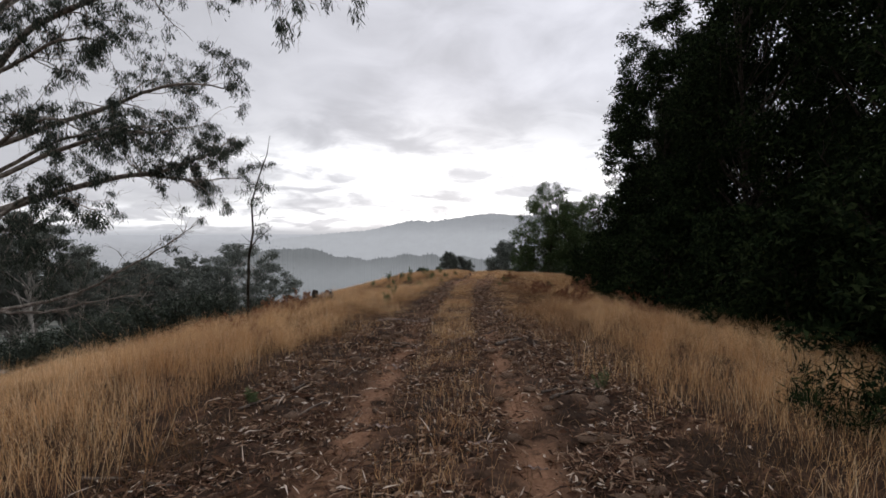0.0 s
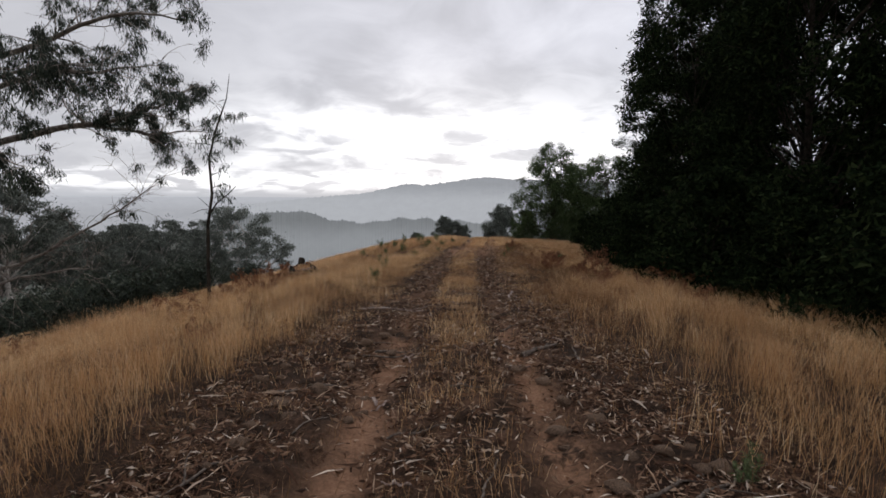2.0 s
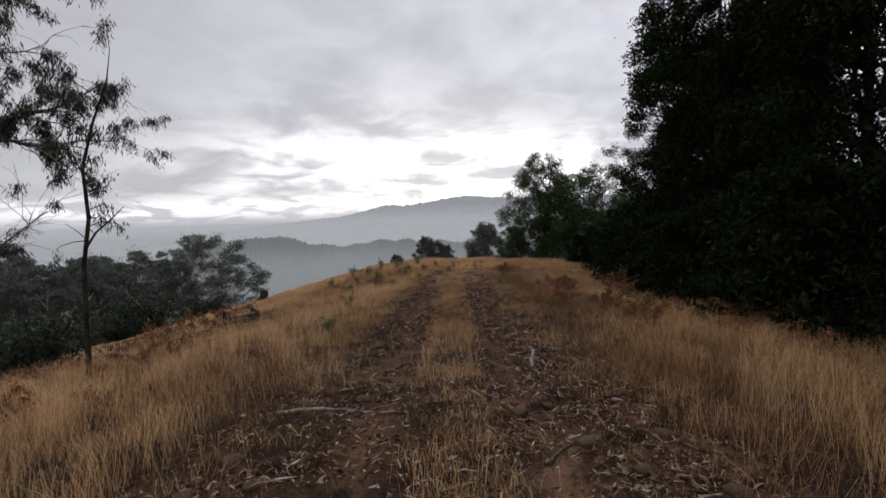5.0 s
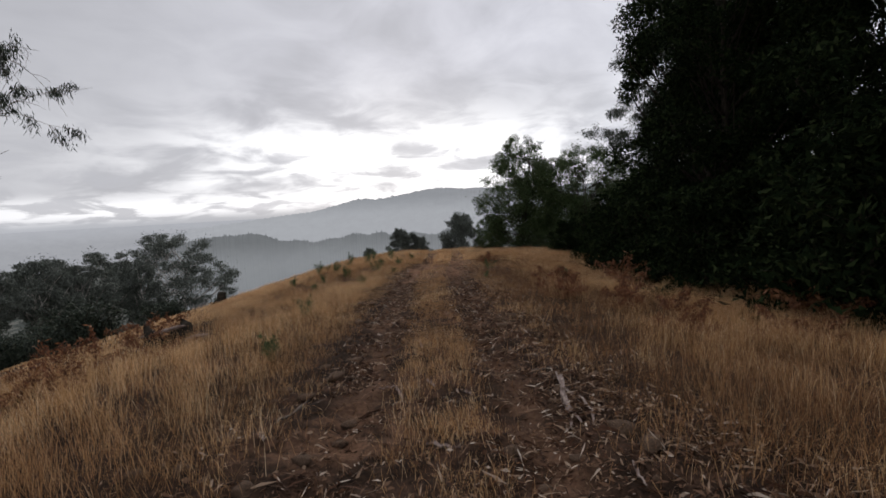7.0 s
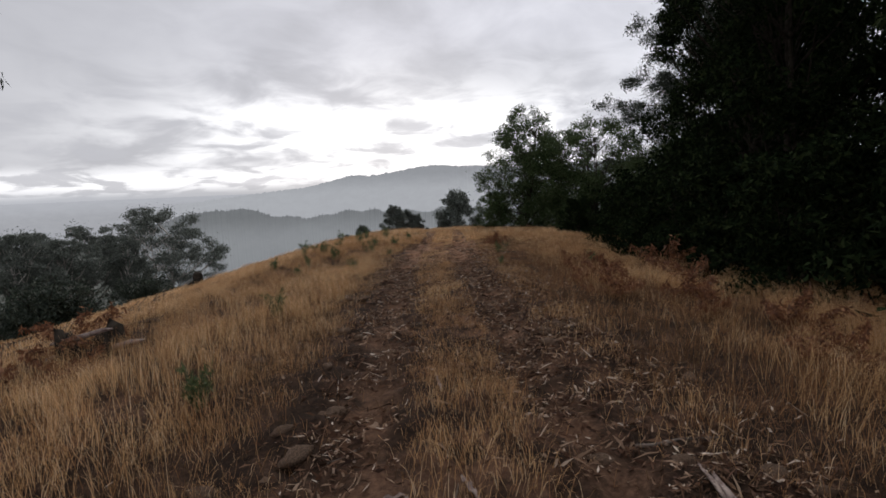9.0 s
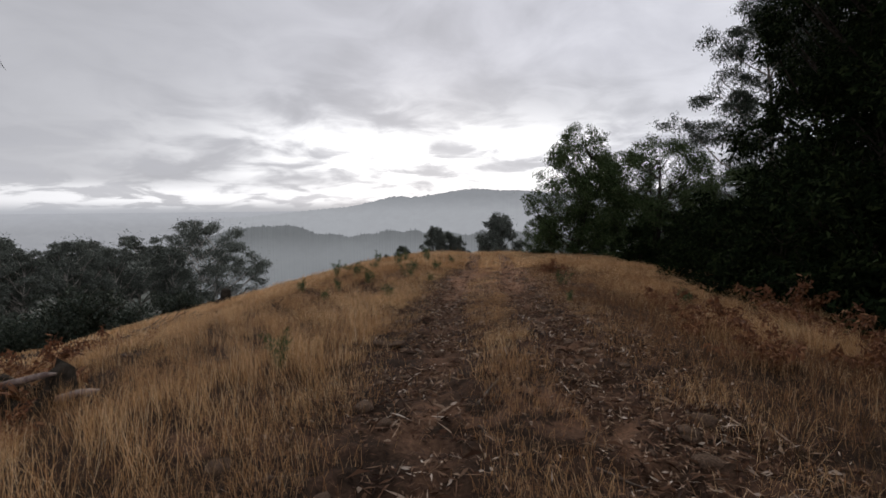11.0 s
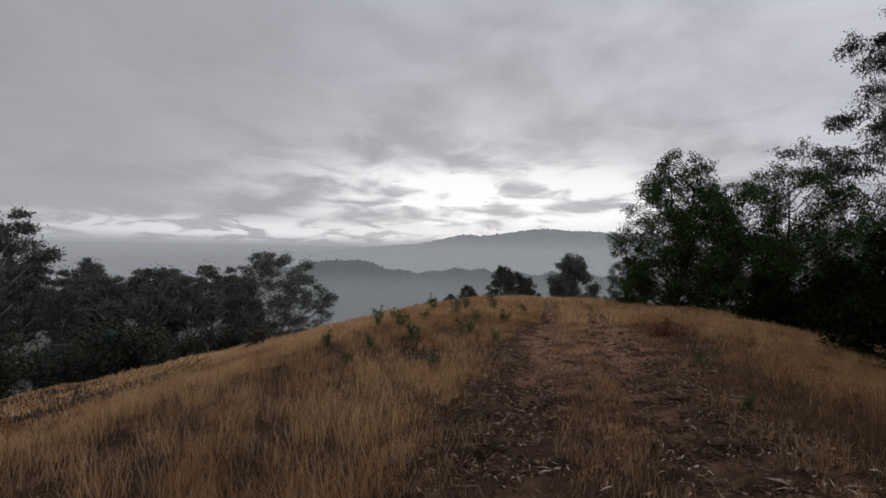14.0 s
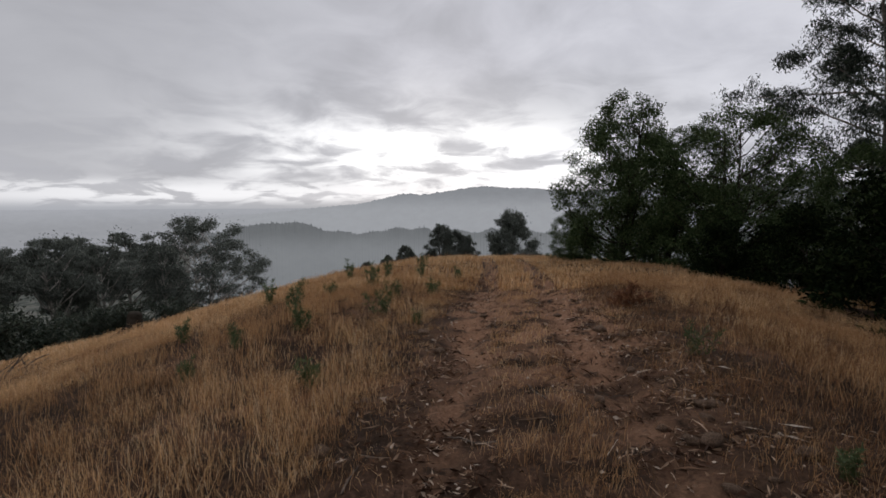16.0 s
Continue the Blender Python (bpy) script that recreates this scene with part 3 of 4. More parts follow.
stand_to(gum_far, -55, 136, 0, -0.4, 20.5)
for k, (x, y, top) in enumerate([(-62, 120, -3.5), (-66, 108, -4.0), (-60, 98, -3.2), (-68, 92, -3.0), (-72, 98, -2.0), (-58, 84, -3.6), (-66, 80, -2.5), (-74, 84, -1.0), (-64, 68, 0.5), (-58, 66, -4.0), (-76, 70, 0), (-52, 62, 5.0), (-60, 54, 1), (-50, 112, -6), (-70, 52, 2), (-66, 40, 1), (-55, 30, 0), (-57, 106, -5), (-63, 88, -4.5), (-54, 74, -5), (-70, 114, -4.2)]):
    first = gum_far_c if k % 3 == 1 else gum_far_b
    stand_to(first if k < 2 else copy_thing(first, pose(0, 0, 0)), x, y, k * 67, top, 17.0)


# the large gum whose limbs hang over the slope
def reaching_gum():
    r = np.random.default_rng(61)
    tree = new("gum_tree")
    base = np.array([-19.0, 19.0, float(height(-19, 19)) - 0.3])
    tree.matrix_basis = Matrix.Translation(base)
    trunk = bent(r, (0, 0, 0), (0.12, 0, 1), 17, 14, 0.04)
    part_of("trunk", mesh_of("trunk", *tube(trunk, 0.34 * (1 - np.linspace(0, 1, 15) * 0.75), 10), "bark", True), tree)
    # limb: trunk step, way points, thickness, leafiness
    limbs = [
        (6, [(-13.2, 19.5, 3.7), (-10.8, 18.6, 3.7), (-10.3, 19.4, 4.2), (-9.6, 20.4, 4.9), (-8.9, 21.0, 5.6)], 0.13, 1.2),
        (6, [(-13.2, 19.5, 3.7), (-10.8, 18.6, 3.7), (-9.9, 19.6, 3.35), (-8.4, 20.6, 3.5)], 0.10, 0.9),
        (7, [(-13.0, 18.0, 5.0), (-10.6, 17.2, 5.2), (-9.4, 17.4, 5.2), (-8.9, 19.0, 5.9)], 0.10, 1.1),
        (9, [(-13.0, 15.5, 7.9), (-6.5, 12.2, 7.8), (-1.9, 11.0, 6.8)], 0.13, 1.0),
        (8, [(-13.5, 19.5, 6.4), (-10.0, 18.5, 7.4), (-7.2, 18.0, 6.8)], 0.12, 1.3),
        (10, [(-14.0, 16.0, 9.0), (-9.0, 15.0, 10.0), (-6.0, 14.0, 9.4)], 0.12, 1.3),
        (7, [(-15.5, 17.5, 5.2), (-12.8, 16.0, 5.5), (-11.0, 15.5, 4.8)], 0.10, 1.3),
        (5, [(-15.5, 18.2, 3.0), (-13.6, 17.5, 3.0), (-12.0, 17.0, 2.4)], 0.09, 1.5),
        (4, [(-15.8, 17.5, 1.6), (-14.2, 17.0, 1.4), (-13.0, 16.5, 0.7)], 0.08, 1.5),
        (3, [(-15.0, 19.5, -1.0), (-12.5, 20.0, 0.6), (-9.7, 20.0, 2.3)], 0.09, 0.25),
        (3, [(-16.0, 18.0, -1.4), (-13.0, 17.5, -1.0), (-10.0, 17.0, -0.6)], 0.08, 0.2),
        (9, [(-14.0, 16.0, 7.0), (-11.0, 14.5, 7.6), (-8.8, 13.5, 7.2)], 0.10, 1.2),
        (7, [(-15.0, 18.5, 4.9), (-12.0, 18.0, 5.6), (-9.5, 17.5, 5.6)], 0.09, 1.2),
        (10, [(-15.0, 14.0, 8.5), (-12.0, 12.5, 9.0), (-9.5, 12.0, 8.4)], 0.10, 1.3),
        (11, [(-17.0, 20.0, 11.0), (-12.0, 20.0, 12.5), (-8.0, 19.0, 12.0)], 0.12, 1.3),
        (12, [(-19.0, 15.0, 13.0), (-17.0, 11.0, 14.0)], 0.11, 1.3),
        (8, [(-22.0, 16.0, 8.0), (-25.0, 14.0, 9.0)], 0.11, 1.3),
    ]
    tips = []
    for step, ways, thick, leafy in limbs:
        pts = np.array([trunk[step]] + [np.array(w) - base for w in ways])
        s = np.linspace(0, len(pts) - 1, 22)
        line = np.stack([np.interp(s, np.arange(len(pts)), pts[:, k]) for k in range(3)], 1)
        line = np.stack([np.convolve(np.pad(line[:, k], 2, mode="edge"), np.ones(5) / 5, "valid") for k in range(3)], 1)
        line += np.cumsum(r.normal(0, 0.035, line.shape), 0)
        rad = thick * (1 - np.linspace(0, 1, 22) * 0.88)
        wood = [tube(line, rad, 7)]
        for _ in range(30):
            m = r.integers(7, 21)
            way = (line[m + 1] - line[m]) / np.linalg.norm(line[m + 1] - line[m]) + r.normal(0, 0.7, 3) + np.array([0, 0, 0.25])
            side = bent(r, line[m], way, r.uniform(0.7, 2.3), 6, 0.22, 0.0)
            wood.append(tube(side, max(0.01, rad[m] * 0.35) * np.linspace(1, 0.25, 7), 4))
            for _ in range(4):
                j = r.integers(2, 6)
                tw = bent(r, side[j], side[j] - side[j - 1] + r.normal(0, 0.25, 3), r.uniform(0.25, 0.7), 4, 0.25, -0.22)
                wood.append(tube(tw, 0.008 * np.linspace(1, 0.4, 5), 3))
                if r.uniform() < 0.48 * leafy:
                    tips.append(tw[1:])
        part_of("limb", mesh_of("limb", *joined(wood), "bark", True), tree)
    tips = np.concatenate(tips)
    n = 92000
    pick = tips[r.integers(0, len(tips), n)] + r.normal(0, 0.075, (n, 3)) + np.array([0, 0, -0.04])
    part_of("crown", mesh_of("crown", *leaf_quads(r, pick, 0.16, 0.024, 1.6), "gum_leaf"), tree)
    return tagged(tree, "large gum tree with long bare limbs and hanging leaves", "tree", "gum trees")


reaching_gum()


def thin_sapling():
    r = np.random.default_rng(62)
    tree = new("sapling")
    x, y = -6.1, 15.3
    tree.matrix_basis = Matrix.Translation((x, y, float(height(x, y)) - 0.05))
    stem = np.array([(0, 0, 0), (0.02, 0, 1.2), (0.06, 0, 2.2), (0.2, 0, 3.0), (0.16, 0, 3.9), (0.4, 0, 4.7), (0.62, 0.1, 5.4), (0.72, 0.1, 6.0)])
    part_of("trunk", mesh_of("trunk", *tube(stem, np.array([0.05, 0.043, 0.038, 0.034, 0.028, 0.021, 0.013, 0.005]), 7), "dark_bark", True), tree)
    wood = []
    twig = np.array([(0.1, 0, 2.45), (0.3, 0, 2.75), (0.55, 0, 2.95), (0.82, 0, 3.2)])
    wood.append(tube(twig, np.array([0.025, 0.02, 0.014, 0.006]), 5))
    tips = []
    for k in range(16):
        m = r.uniform(2.6, 5.6)
        a = np.array([np.interp(m, stem[:, 2], stem[:, 0]), 0, m])
        az = r.uniform(0, 6.3)
        t = bent(r, a, (math.cos(az), math.sin(az), 0.5), r.uniform(0.25, 0.7), 5, 0.25, -0.08)
        wood.append(tube(t, 0.01 * np.linspace(1, 0.4, 6), 4))
        if 2.8 < m < 5:
            tips.append(t[2:])
    for piece in wood:
        part_of("limb", mesh_of("limb", *piece, "dark_bark", True), tree)
    tips = np.concatenate(tips)
    n = 620
    pick = tips[r.integers(0, len(tips), n)] + r.normal(0, 0.07, (n, 3))
    part_of("crown", mesh_of("crown", *leaf_quads(r, pick, 0.13, 0.02, 1.6), "gum_leaf"), tree)
    tagged(tree, "thin nearly bare gum sapling standing in dry grass", "tree", "gum trees")


thin_sapling()


# ---- grass, litter and ground cover ----
def scatter(n, x0, x1, y0, y1, keep, seed, near_power=1.0):
    """Random places x, y; x is counted from the track's middle; keep(d, x, y) is the chance to stay. Denser towards y0."""
    r = np.random.default_rng(seed)
    d = r.uniform(x0, x1, n)
    y = y0 + (y1 - y0) * r.uniform(0, 1, n) ** near_power
    x = d + track_x(y)
    ok = r.uniform(0, 1, n) < keep(d, x, y)
    return x[ok], y[ok], d[ok], r


def grass_mesh(name, x, y, r, tall, wide, lean, mat, heads=0.0):
    """Bent tapering blades, two quads each, standing at x, y with the heights tall."""
    n = len(x)
    z = height(x, y) - 0.01
    az = r.uniform(0, 2 * np.pi, n)
    ln = np.abs(r.normal(lean, 0.25, n))
    dx, dy = np.cos(az) * ln, np.sin(az) * ln
    fa = r.uniform(0, 2 * np.pi, n)
    sx, sy = np.cos(fa) * wide / 2, np.sin(fa) * wide / 2
    base = np.stack([x, y, z], 1)
    mid = base + np.stack([dx * tall * 0.3, dy * tall * 0.3, tall * 0.6], 1)
    tip = base + np.stack([dx * tall * 0.8, dy * tall * 0.8, tall * np.clip(1 - ln * 0.3, 0.3, 1)], 1)
    side = np.stack([sx, sy, 0 * sx], 1)
    v = np.stack([base - side, base + side, mid + side * 0.8, mid - side * 0.8, tip], 1).reshape(-1, 3)
    o = np.arange(n)[:, None] * 5
    f = np.concatenate([o + np.array([t]) for t in ([0, 1, 2], [0, 2, 3], [3, 2, 4])])
    if heads:
        k = np.nonzero(r.uniform(0, 1, n) < heads)[0]
        a = tip[k]
        d = tip[k] - mid[k]
        d /= np.linalg.norm(d, axis=1)[:, None]
        # an open seed head of short sprays that lean out from the stalk
        sprays = []
        for up in (0.0, 0.045, 0.09):
            p = a - d * up
            out = d * 0.06 + r.normal(0, 0.024, d.shape)
            sprays.append(np.stack([p, p + out * 0.5 + side[k] * 1.5, p + out], 1).reshape(-1, 3))
        hv = np.concatenate(sprays)
        hf = np.arange(len(hv)).reshape(-1, 3)
        v, f = np.concatenate([v, hv]), np.concatenate([f, hf + len(v)])
    return mesh_of(name, v, f, mat)


def clumping(x, y, seed):
    return np.clip(0.5 + 0.6 * waves(x, y, 0.9, seed) + 0.35 * waves(x, y, 3.5, seed + 1), 0.06, 1)


def verge_left(d, x, y):
    edge = -2.2 + 0.25 * waves(x, y, 1.6, 71) + np.clip((y - 8) / 8, 0, 1) * 0.75
    return np.clip((edge - d) / 0.5, 0, 1) * clumping(x, y, 72)


def verge_right(d, x, y):
    edge = 1.75 + 0.25 * waves(x, y, 1.5, 74) + 0.6 * np.clip((y - 11) / 9, 0, 1) * np.clip((38 - y) / 8, 0, 1)
    return np.clip((d - edge) / 1.3, 0, 1) * clumping(x, y, 75)


def faded(d, y):
    """Share of weathered brown grass: more along the track's right side and farther up the ridge."""
    return np.clip(np.interp(y, (7, 13, 18, 30), (0.0, 0.1, 0.25, 0.2)) + np.interp(y, (4, 11, 26, 34), (0, 0.25, 0.3, 0)) * np.clip((4.6 - d) / 1.5, 0, 1) * (d > 0), 0, 0.9)


def grass(name, seed, n, x0, x1, y0, y1, keep, tall, wide, lean, mat, label, heads=0.0, power=1.0, far=0.0):
    x, y, d, r = scatter(n, x0, x1, y0, y1, keep, seed, power)
    h = r.uniform(tall[0], tall[1], len(x)) * (0.8 + 0.35 * waves(x, y, 2.2, seed))
    h = h * np.interp(y, (0, 10, 17, 26), (1, 1, 0.8, 0.58))
    w = wide * (1 + far * np.clip((y - 24) / 20, 0, 3))
    tagged(new(name, grass_mesh(name, x, y, r, h, w, lean, mat, heads)), label, "grass", kind="stuff")


grass("dry_grass", 81, 350000, -10.5, -1.6, -6, 34, lambda d, x, y: verge_left(d, x, y) * (1 - faded(d, y)), (0.30, 0.62), 0.003, 0.5, "dry_grass", "tall dry golden grass on the verge", 0.5, 1.0, 1.5)
grass("dry_grass", 82, 260000, 1.4, 6.9, -6, 34, lambda d, x, y: verge_right(d, x, y) * (1 - faded(d, y)), (0.28, 0.56), 0.0028, 0.5, "dry_grass", "tall dry golden grass on the verge", 0.5, 1.0, 1.5)
grass("brown_grass", 87, 260000, -9.0, -1.6, 2, 34, lambda d, x, y: verge_left(d, x, y) * faded(d, y), (0.22, 0.5), 0.0028, 0.6, "brown_grass", "weathered brown grass mixed into the verge", 0.3, 1.0, 1.5)
grass("brown_grass", 88, 330000, 1.0, 6.4, 2, 34, lambda d, x, y: np.clip(verge_right(d, x, y) * faded(d, y) + 0.45 * np.clip((d - 1.5) / 0.5, 0, 1) * np.clip((y - 8) / 4, 0, 1) * clumping(x, y, 80), 0, 1), (0.18, 0.46), 0.0028, 0.7, "brown_grass", "weathered brown grass mixed into the verge", 0.3, 1.0, 1.5)
grass("dry_grass", 83, 110000, -16, 11, 32, 66, lambda d, x, y: np.where(np.abs(np.abs(d) - 0.75) < 0.3, 0.15, 0.9), (0.28, 0.5), 0.014, 0.35, "dry_grass", "dry golden grass over the hill crest", 0.3, 1.2)


def strip(d, x, y):
    middle = np.exp(-((d - 0.05) / 0.42) ** 4) * np.interp(y, (0, 8, 12, 18), (0.14, 0.3, 0.85, 1))
    shoulder = np.exp(-((d + 1.7) / 0.4) ** 2) * np.clip((y - 6) / 12, 0, 1) + np.exp(-((d - 1.6) / 0.4) ** 2) * 0.6 * np.clip((y - 7) / 10, 0, 1)
    washed = 1 - 0.7 * np.exp(-(((y - 28.5) / 4.5) ** 2)) * np.exp(-(((d - 0.5) / 1.4) ** 4))
    return np.clip(middle + 0.8 * shoulder, 0, 1) * clumping(x, y, 77) * washed


grass("short_grass", 84, 360000, -2.4, 2.6, -6, 36, strip, (0.08, 0.32), 0.0028, 0.6, "dry_grass", "short dry grass between the wheel ruts", 0.2, 1.0, 1.2)
grass("short_grass", 89, 300000, -2.4, 2.6, -6, 36, lambda d, x, y: np.clip(0.6 * strip(d, x, y) + 0.05 * clumping(x, y, 78), 0, 1), (0.06, 0.24), 0.0028, 0.75, "brown_grass", "short brown grass and stubble on the track", 0.1, 1.0, 1.2)
grass("grass_thatch", 85, 260000, -8, 6.6, -1, 34, lambda d, x, y: np.clip((np.abs(d) - np.interp(y, (8, 12), (1.5, 1.1))) / 0.7, 0.12, 1) * np.clip(clumping(x, y, 79) + 0.3, 0, 1), (0.08, 0.30), 0.0042, 1.0, "thatch", "matted dead grass and thatch under the verge", 0.0, 1.2, 1.0)
grass("slope_grass", 86, 40000, -34, -10, -8, 60, lambda d, x, y: 0.8 + 0 * d, (0.25, 0.5), 0.02, 0.4, "dry_grass", "dry grass on the falling slope", 0.0, 1.0, 1.0)


def litter(name, seed, n, keep, length, width, label, y1=36, power=1.4):
    """Curled leaves lying on the ground: two quads folded along the midrib."""
    x, y, d, r = scatter(n, -3.0, 3.6, -4, y1, keep, seed, power)
    n = len(x)
    z = height(x, y) + r.uniform(0.002, 0.022, n)
    az, L, W = r.uniform(0, 2 * np.pi, n), length * r.uniform(0.5, 1.5, n), width * r.uniform(0.6, 1.4, n)
    c = np.stack([x, y, z], 1)
    e = np.stack([np.cos(az) * L / 2, np.sin(az) * L / 2, r.normal(0, 0.16, n) * L], 1)
    s = np.stack([-np.sin(az) * W / 2, np.cos(az) * W / 2, r.normal(0, 0.5, n) * W], 1)
    bow = np.stack([0 * x, 0 * x, r.uniform(-0.1, 0.16, n) * L], 1)
    v = np.stack([c - e, c + s * 1.0 + bow, c + e, c - s + bow * 0.6], 1).reshape(-1, 3)
    f = np.arange(4 * n).reshape(-1, 4)
    tagged(new(name, mesh_of(name, v, f, "litter")), label, "leaves", kind="stuff")


def strewn(d, x, y):
    patches = np.clip(0.5 + 0.7 * waves(x, y, 1.3, 91) + 0.3 * waves(x, y, 4, 92), 0.08, 1)
    ruts = np.exp(-((np.abs(d) - 0.8) / 0.36) ** 2) + 0.8 * np.exp(-((d - 1.5) / 0.5) ** 2)
    patches = patches * (1 - np.clip((y - 8) / 5, 0, 1) * (1 - np.clip(ruts, 0.12, 1)))
    return (1 - 0.88 * worn_clay(x, y)) * patches * np.clip(1.2 - (np.abs(d - 0.35 * np.clip((y - 10) / 8, 0, 1)) / 2.4) ** 6, 0, 1)


litter("leaf_litter", 93, 430000, strewn, 0.062, 0.0115, "fallen gum leaves strewn on the track")
litter("twig_litter", 94, 80000, strewn, 0.17, 0.009, "small dry twigs and bark shreds on the track")


# ---- small plants ----
def leafy_bush(name, seed, tall, wide, leaves, leaf, mat, bark="dark_bark", stems=7):
    """A low bush: several stems from one foot, with leaves gathered round their upper parts."""
    r = np.random.default_rng(seed)
    top = new(name)
    tips = []
    for k in range(stems):
        az = k * 2.4 + r.uniform(-0.4, 0.4)
        s = bent(r, (0, 0, -0.03), (math.cos(az) * wide / tall, math.sin(az) * wide / tall, 1), tall * r.uniform(0.7, 1.1), 6, 0.14, 0.02)
        part_of("stem", mesh_of("stem", *tube(s, tall * 0.012 * np.linspace(1, 0.35, 7), 5), bark, True), top)
        tips.append(s[2:])
        for _ in range(4):
            j = r.integers(2, 6)
            t = bent(r, s[j], r.normal(0, 1, 3) + np.array([0, 0, 0.6]), tall * 0.3, 4, 0.2)
            tips.append(t[1:])
    tips = np.concatenate(tips)
    pick = tips[r.integers(0, len(tips), leaves)] + r.normal(0, tall * 0.06, (leaves, 3))
    pick[:, 2] = np.maximum(pick[:, 2], 0.02)
    part_of("foliage", mesh_of("foliage", *leaf_quads(r, pick, *leaf), mat), top)
    return top


def bracken(seed, fronds=8, tall=0.75):
    """A clump of dead bracken: arching stalks, each with drooping leaflets along both sides."""
    r = np.random.default_rng(seed)
    top = new("dead_bracken")
    for k in range(fronds):
        az = k * 2.4 + r.uniform(-0.5, 0.5)
        lean = r.uniform(0.25, 0.9)
        s = bent(r, (r.normal(0, 0.08), r.normal(0, 0.08), -0.02), (math.cos(az) * lean, math.sin(az) * lean, 1), tall * r.uniform(0.7, 1.25), 9, 0.10, -0.10)
        n = 110
        m = r.uniform(3, 8.99, n)
        j = m.astype(int)
        at = s[j] + (s[j + 1] - s[j]) * (m - j)[:, None]
        side = np.stack([-math.sin(az) * np.ones(n), math.cos(az) * np.ones(n), 0 * m], 1) * r.choice([-1, 1], (n, 1))
        at = at + side * (r.uniform(0, 0.26, (n, 1)) * (1.15 - m[:, None] / 10)) + np.stack([0 * m, 0 * m, -np.abs(r.normal(0, 0.05, n))], 1)
        at[:, 2] = np.maximum(at[:, 2], 0.03)
        part_of("frond", mesh_of("frond", *joined([tube(s, 0.006 * np.linspace(1, 0.4, 10), 4), leaf_quads(r, at, 0.10, 0.035, 0.5)]), "bracken"), top)
    return tagged(top, "clump of dead russet bracken in dry grass", "fern", "dead bracken")


def settle(ob, x, y, turn=0.0, size=1.0, sink=0.0):
    ob.matrix_basis = pose(x, y, float(height(x, y)) - sink, 0, 0, turn) @ Matrix.Diagonal((size, size, size, 1))
    return ob


def settle_all(makers, spots, scale=1.0):
    for k, (x, y, size) in enumerate(spots):
        first = makers[k % len(makers)]
        ob = first if k < len(makers) else copy_thing(first, pose(0, 0, 0))
        settle(ob, x, y, k * 71, size * scale)


settle_all([bracken(101), bracken(102, 10, 0.9), bracken(103, 6, 0.6)], [
    (-4.7, 18.6, 1.2), (-5.2, 16.9, 1.15), (-4.5, 15.4, 1.0), (-5.6, 15.6, 1.1), (-6.3, 17.8, 1.2), (-4.0, 12.2, 0.6), (-3.6, 9.6, 0.55), (-5.0, 12.5, 0.8), (-6.6, 13.8, 1.0), (-7.2, 16.0, 1.1), (-5.8, 20.2, 1.0), (-7.6, 19.4, 1.1), (-4.2, 17.4, 0.8),
    (-6.0, 22.4, 0.9), (-7.4, 11.0, 0.8), (3.6, 19.6, 1.0), (3.5, 18.2, 0.8), (4.5, 15.9, 1.05), (5.8, 20.0, 1.2), (6.2, 21.6, 1.25), (4.1, 20.2, 1.0), (5.0, 14.2, 0.9),
    (6.0, 15.0, 1.1), (4.6, 18.0, 1.0), (6.7, 16.2, 1.15), (4.0, 14.9, 0.7), (3.9, 29.2, 1.0), (4.6, 22.7, 0.9), (5.2, 12.6, 0.8), (4.2, 17.0, 0.9)], 0.82)


def weed(seed, tall):
    """An upright green weed with a leafy stalk."""
    r = np.random.default_rng(seed)
    top = new("green_weed")
    for k in range(5):
        s = bent(r, (r.normal(0, 0.05), r.normal(0, 0.05), -0.02), (r.normal(0, 0.2), r.normal(0, 0.2), 1), tall * r.uniform(0.6, 1.1), 6, 0.06)
        at = s[r.integers(1, 7, 60)] + r.normal(0, 0.02, (60, 3))
        at[:, 2] = np.maximum(at[:, 2], 0.02)
        part_of("stalk", mesh_of("stalk", *joined([tube(s, 0.006 * np.linspace(1, 0.4, 7), 4), leaf_quads(r, at, 0.11, 0.022, -0.5)]), "weed"), top)
    return tagged(top, "small upright green weed in dry grass", "weed", "green weeds")


settle_all([weed(111, 0.5), weed(112, 0.4), weed(113, 0.6)], [
    (-1.9, 27.5, 1.0), (-1.1, 25.1, 0.9), (-0.7, 28.6, 1.0), (-2.4, 29.0, 1.1), (0.1, 31.0, 1.0), (-1.3, 31.2, 1.1), (-0.2, 33.4, 1.0), (-3.1, 31.8, 1.0), (-2.2, 34.0, 1.1), (0.9, 34.6, 0.9), (-1.7, 14.9, 0.9), (-1.9, 18.6, 0.8), (-4.0, 28.0, 0.9), (-2.9, 25.9, 0.8),
    (3.2, 25.4, 0.7), (4.9, 22.6, 0.9), (-1.9, 4.9, 0.45), (1.75, 5.3, 0.4), (-0.6, 30.0, 0.8), (-3.8, 34.5, 1.0), (-0.3, 36.5, 1.0), (2.6, 22.6, 0.5), (-2.0, 30.4, 0.9), (-1.0, 33.0, 1.0), (-2.7, 27.0, 0.8), (-0.1, 28.0, 0.7), (-3.4, 30.4, 1.0)], 0.85)

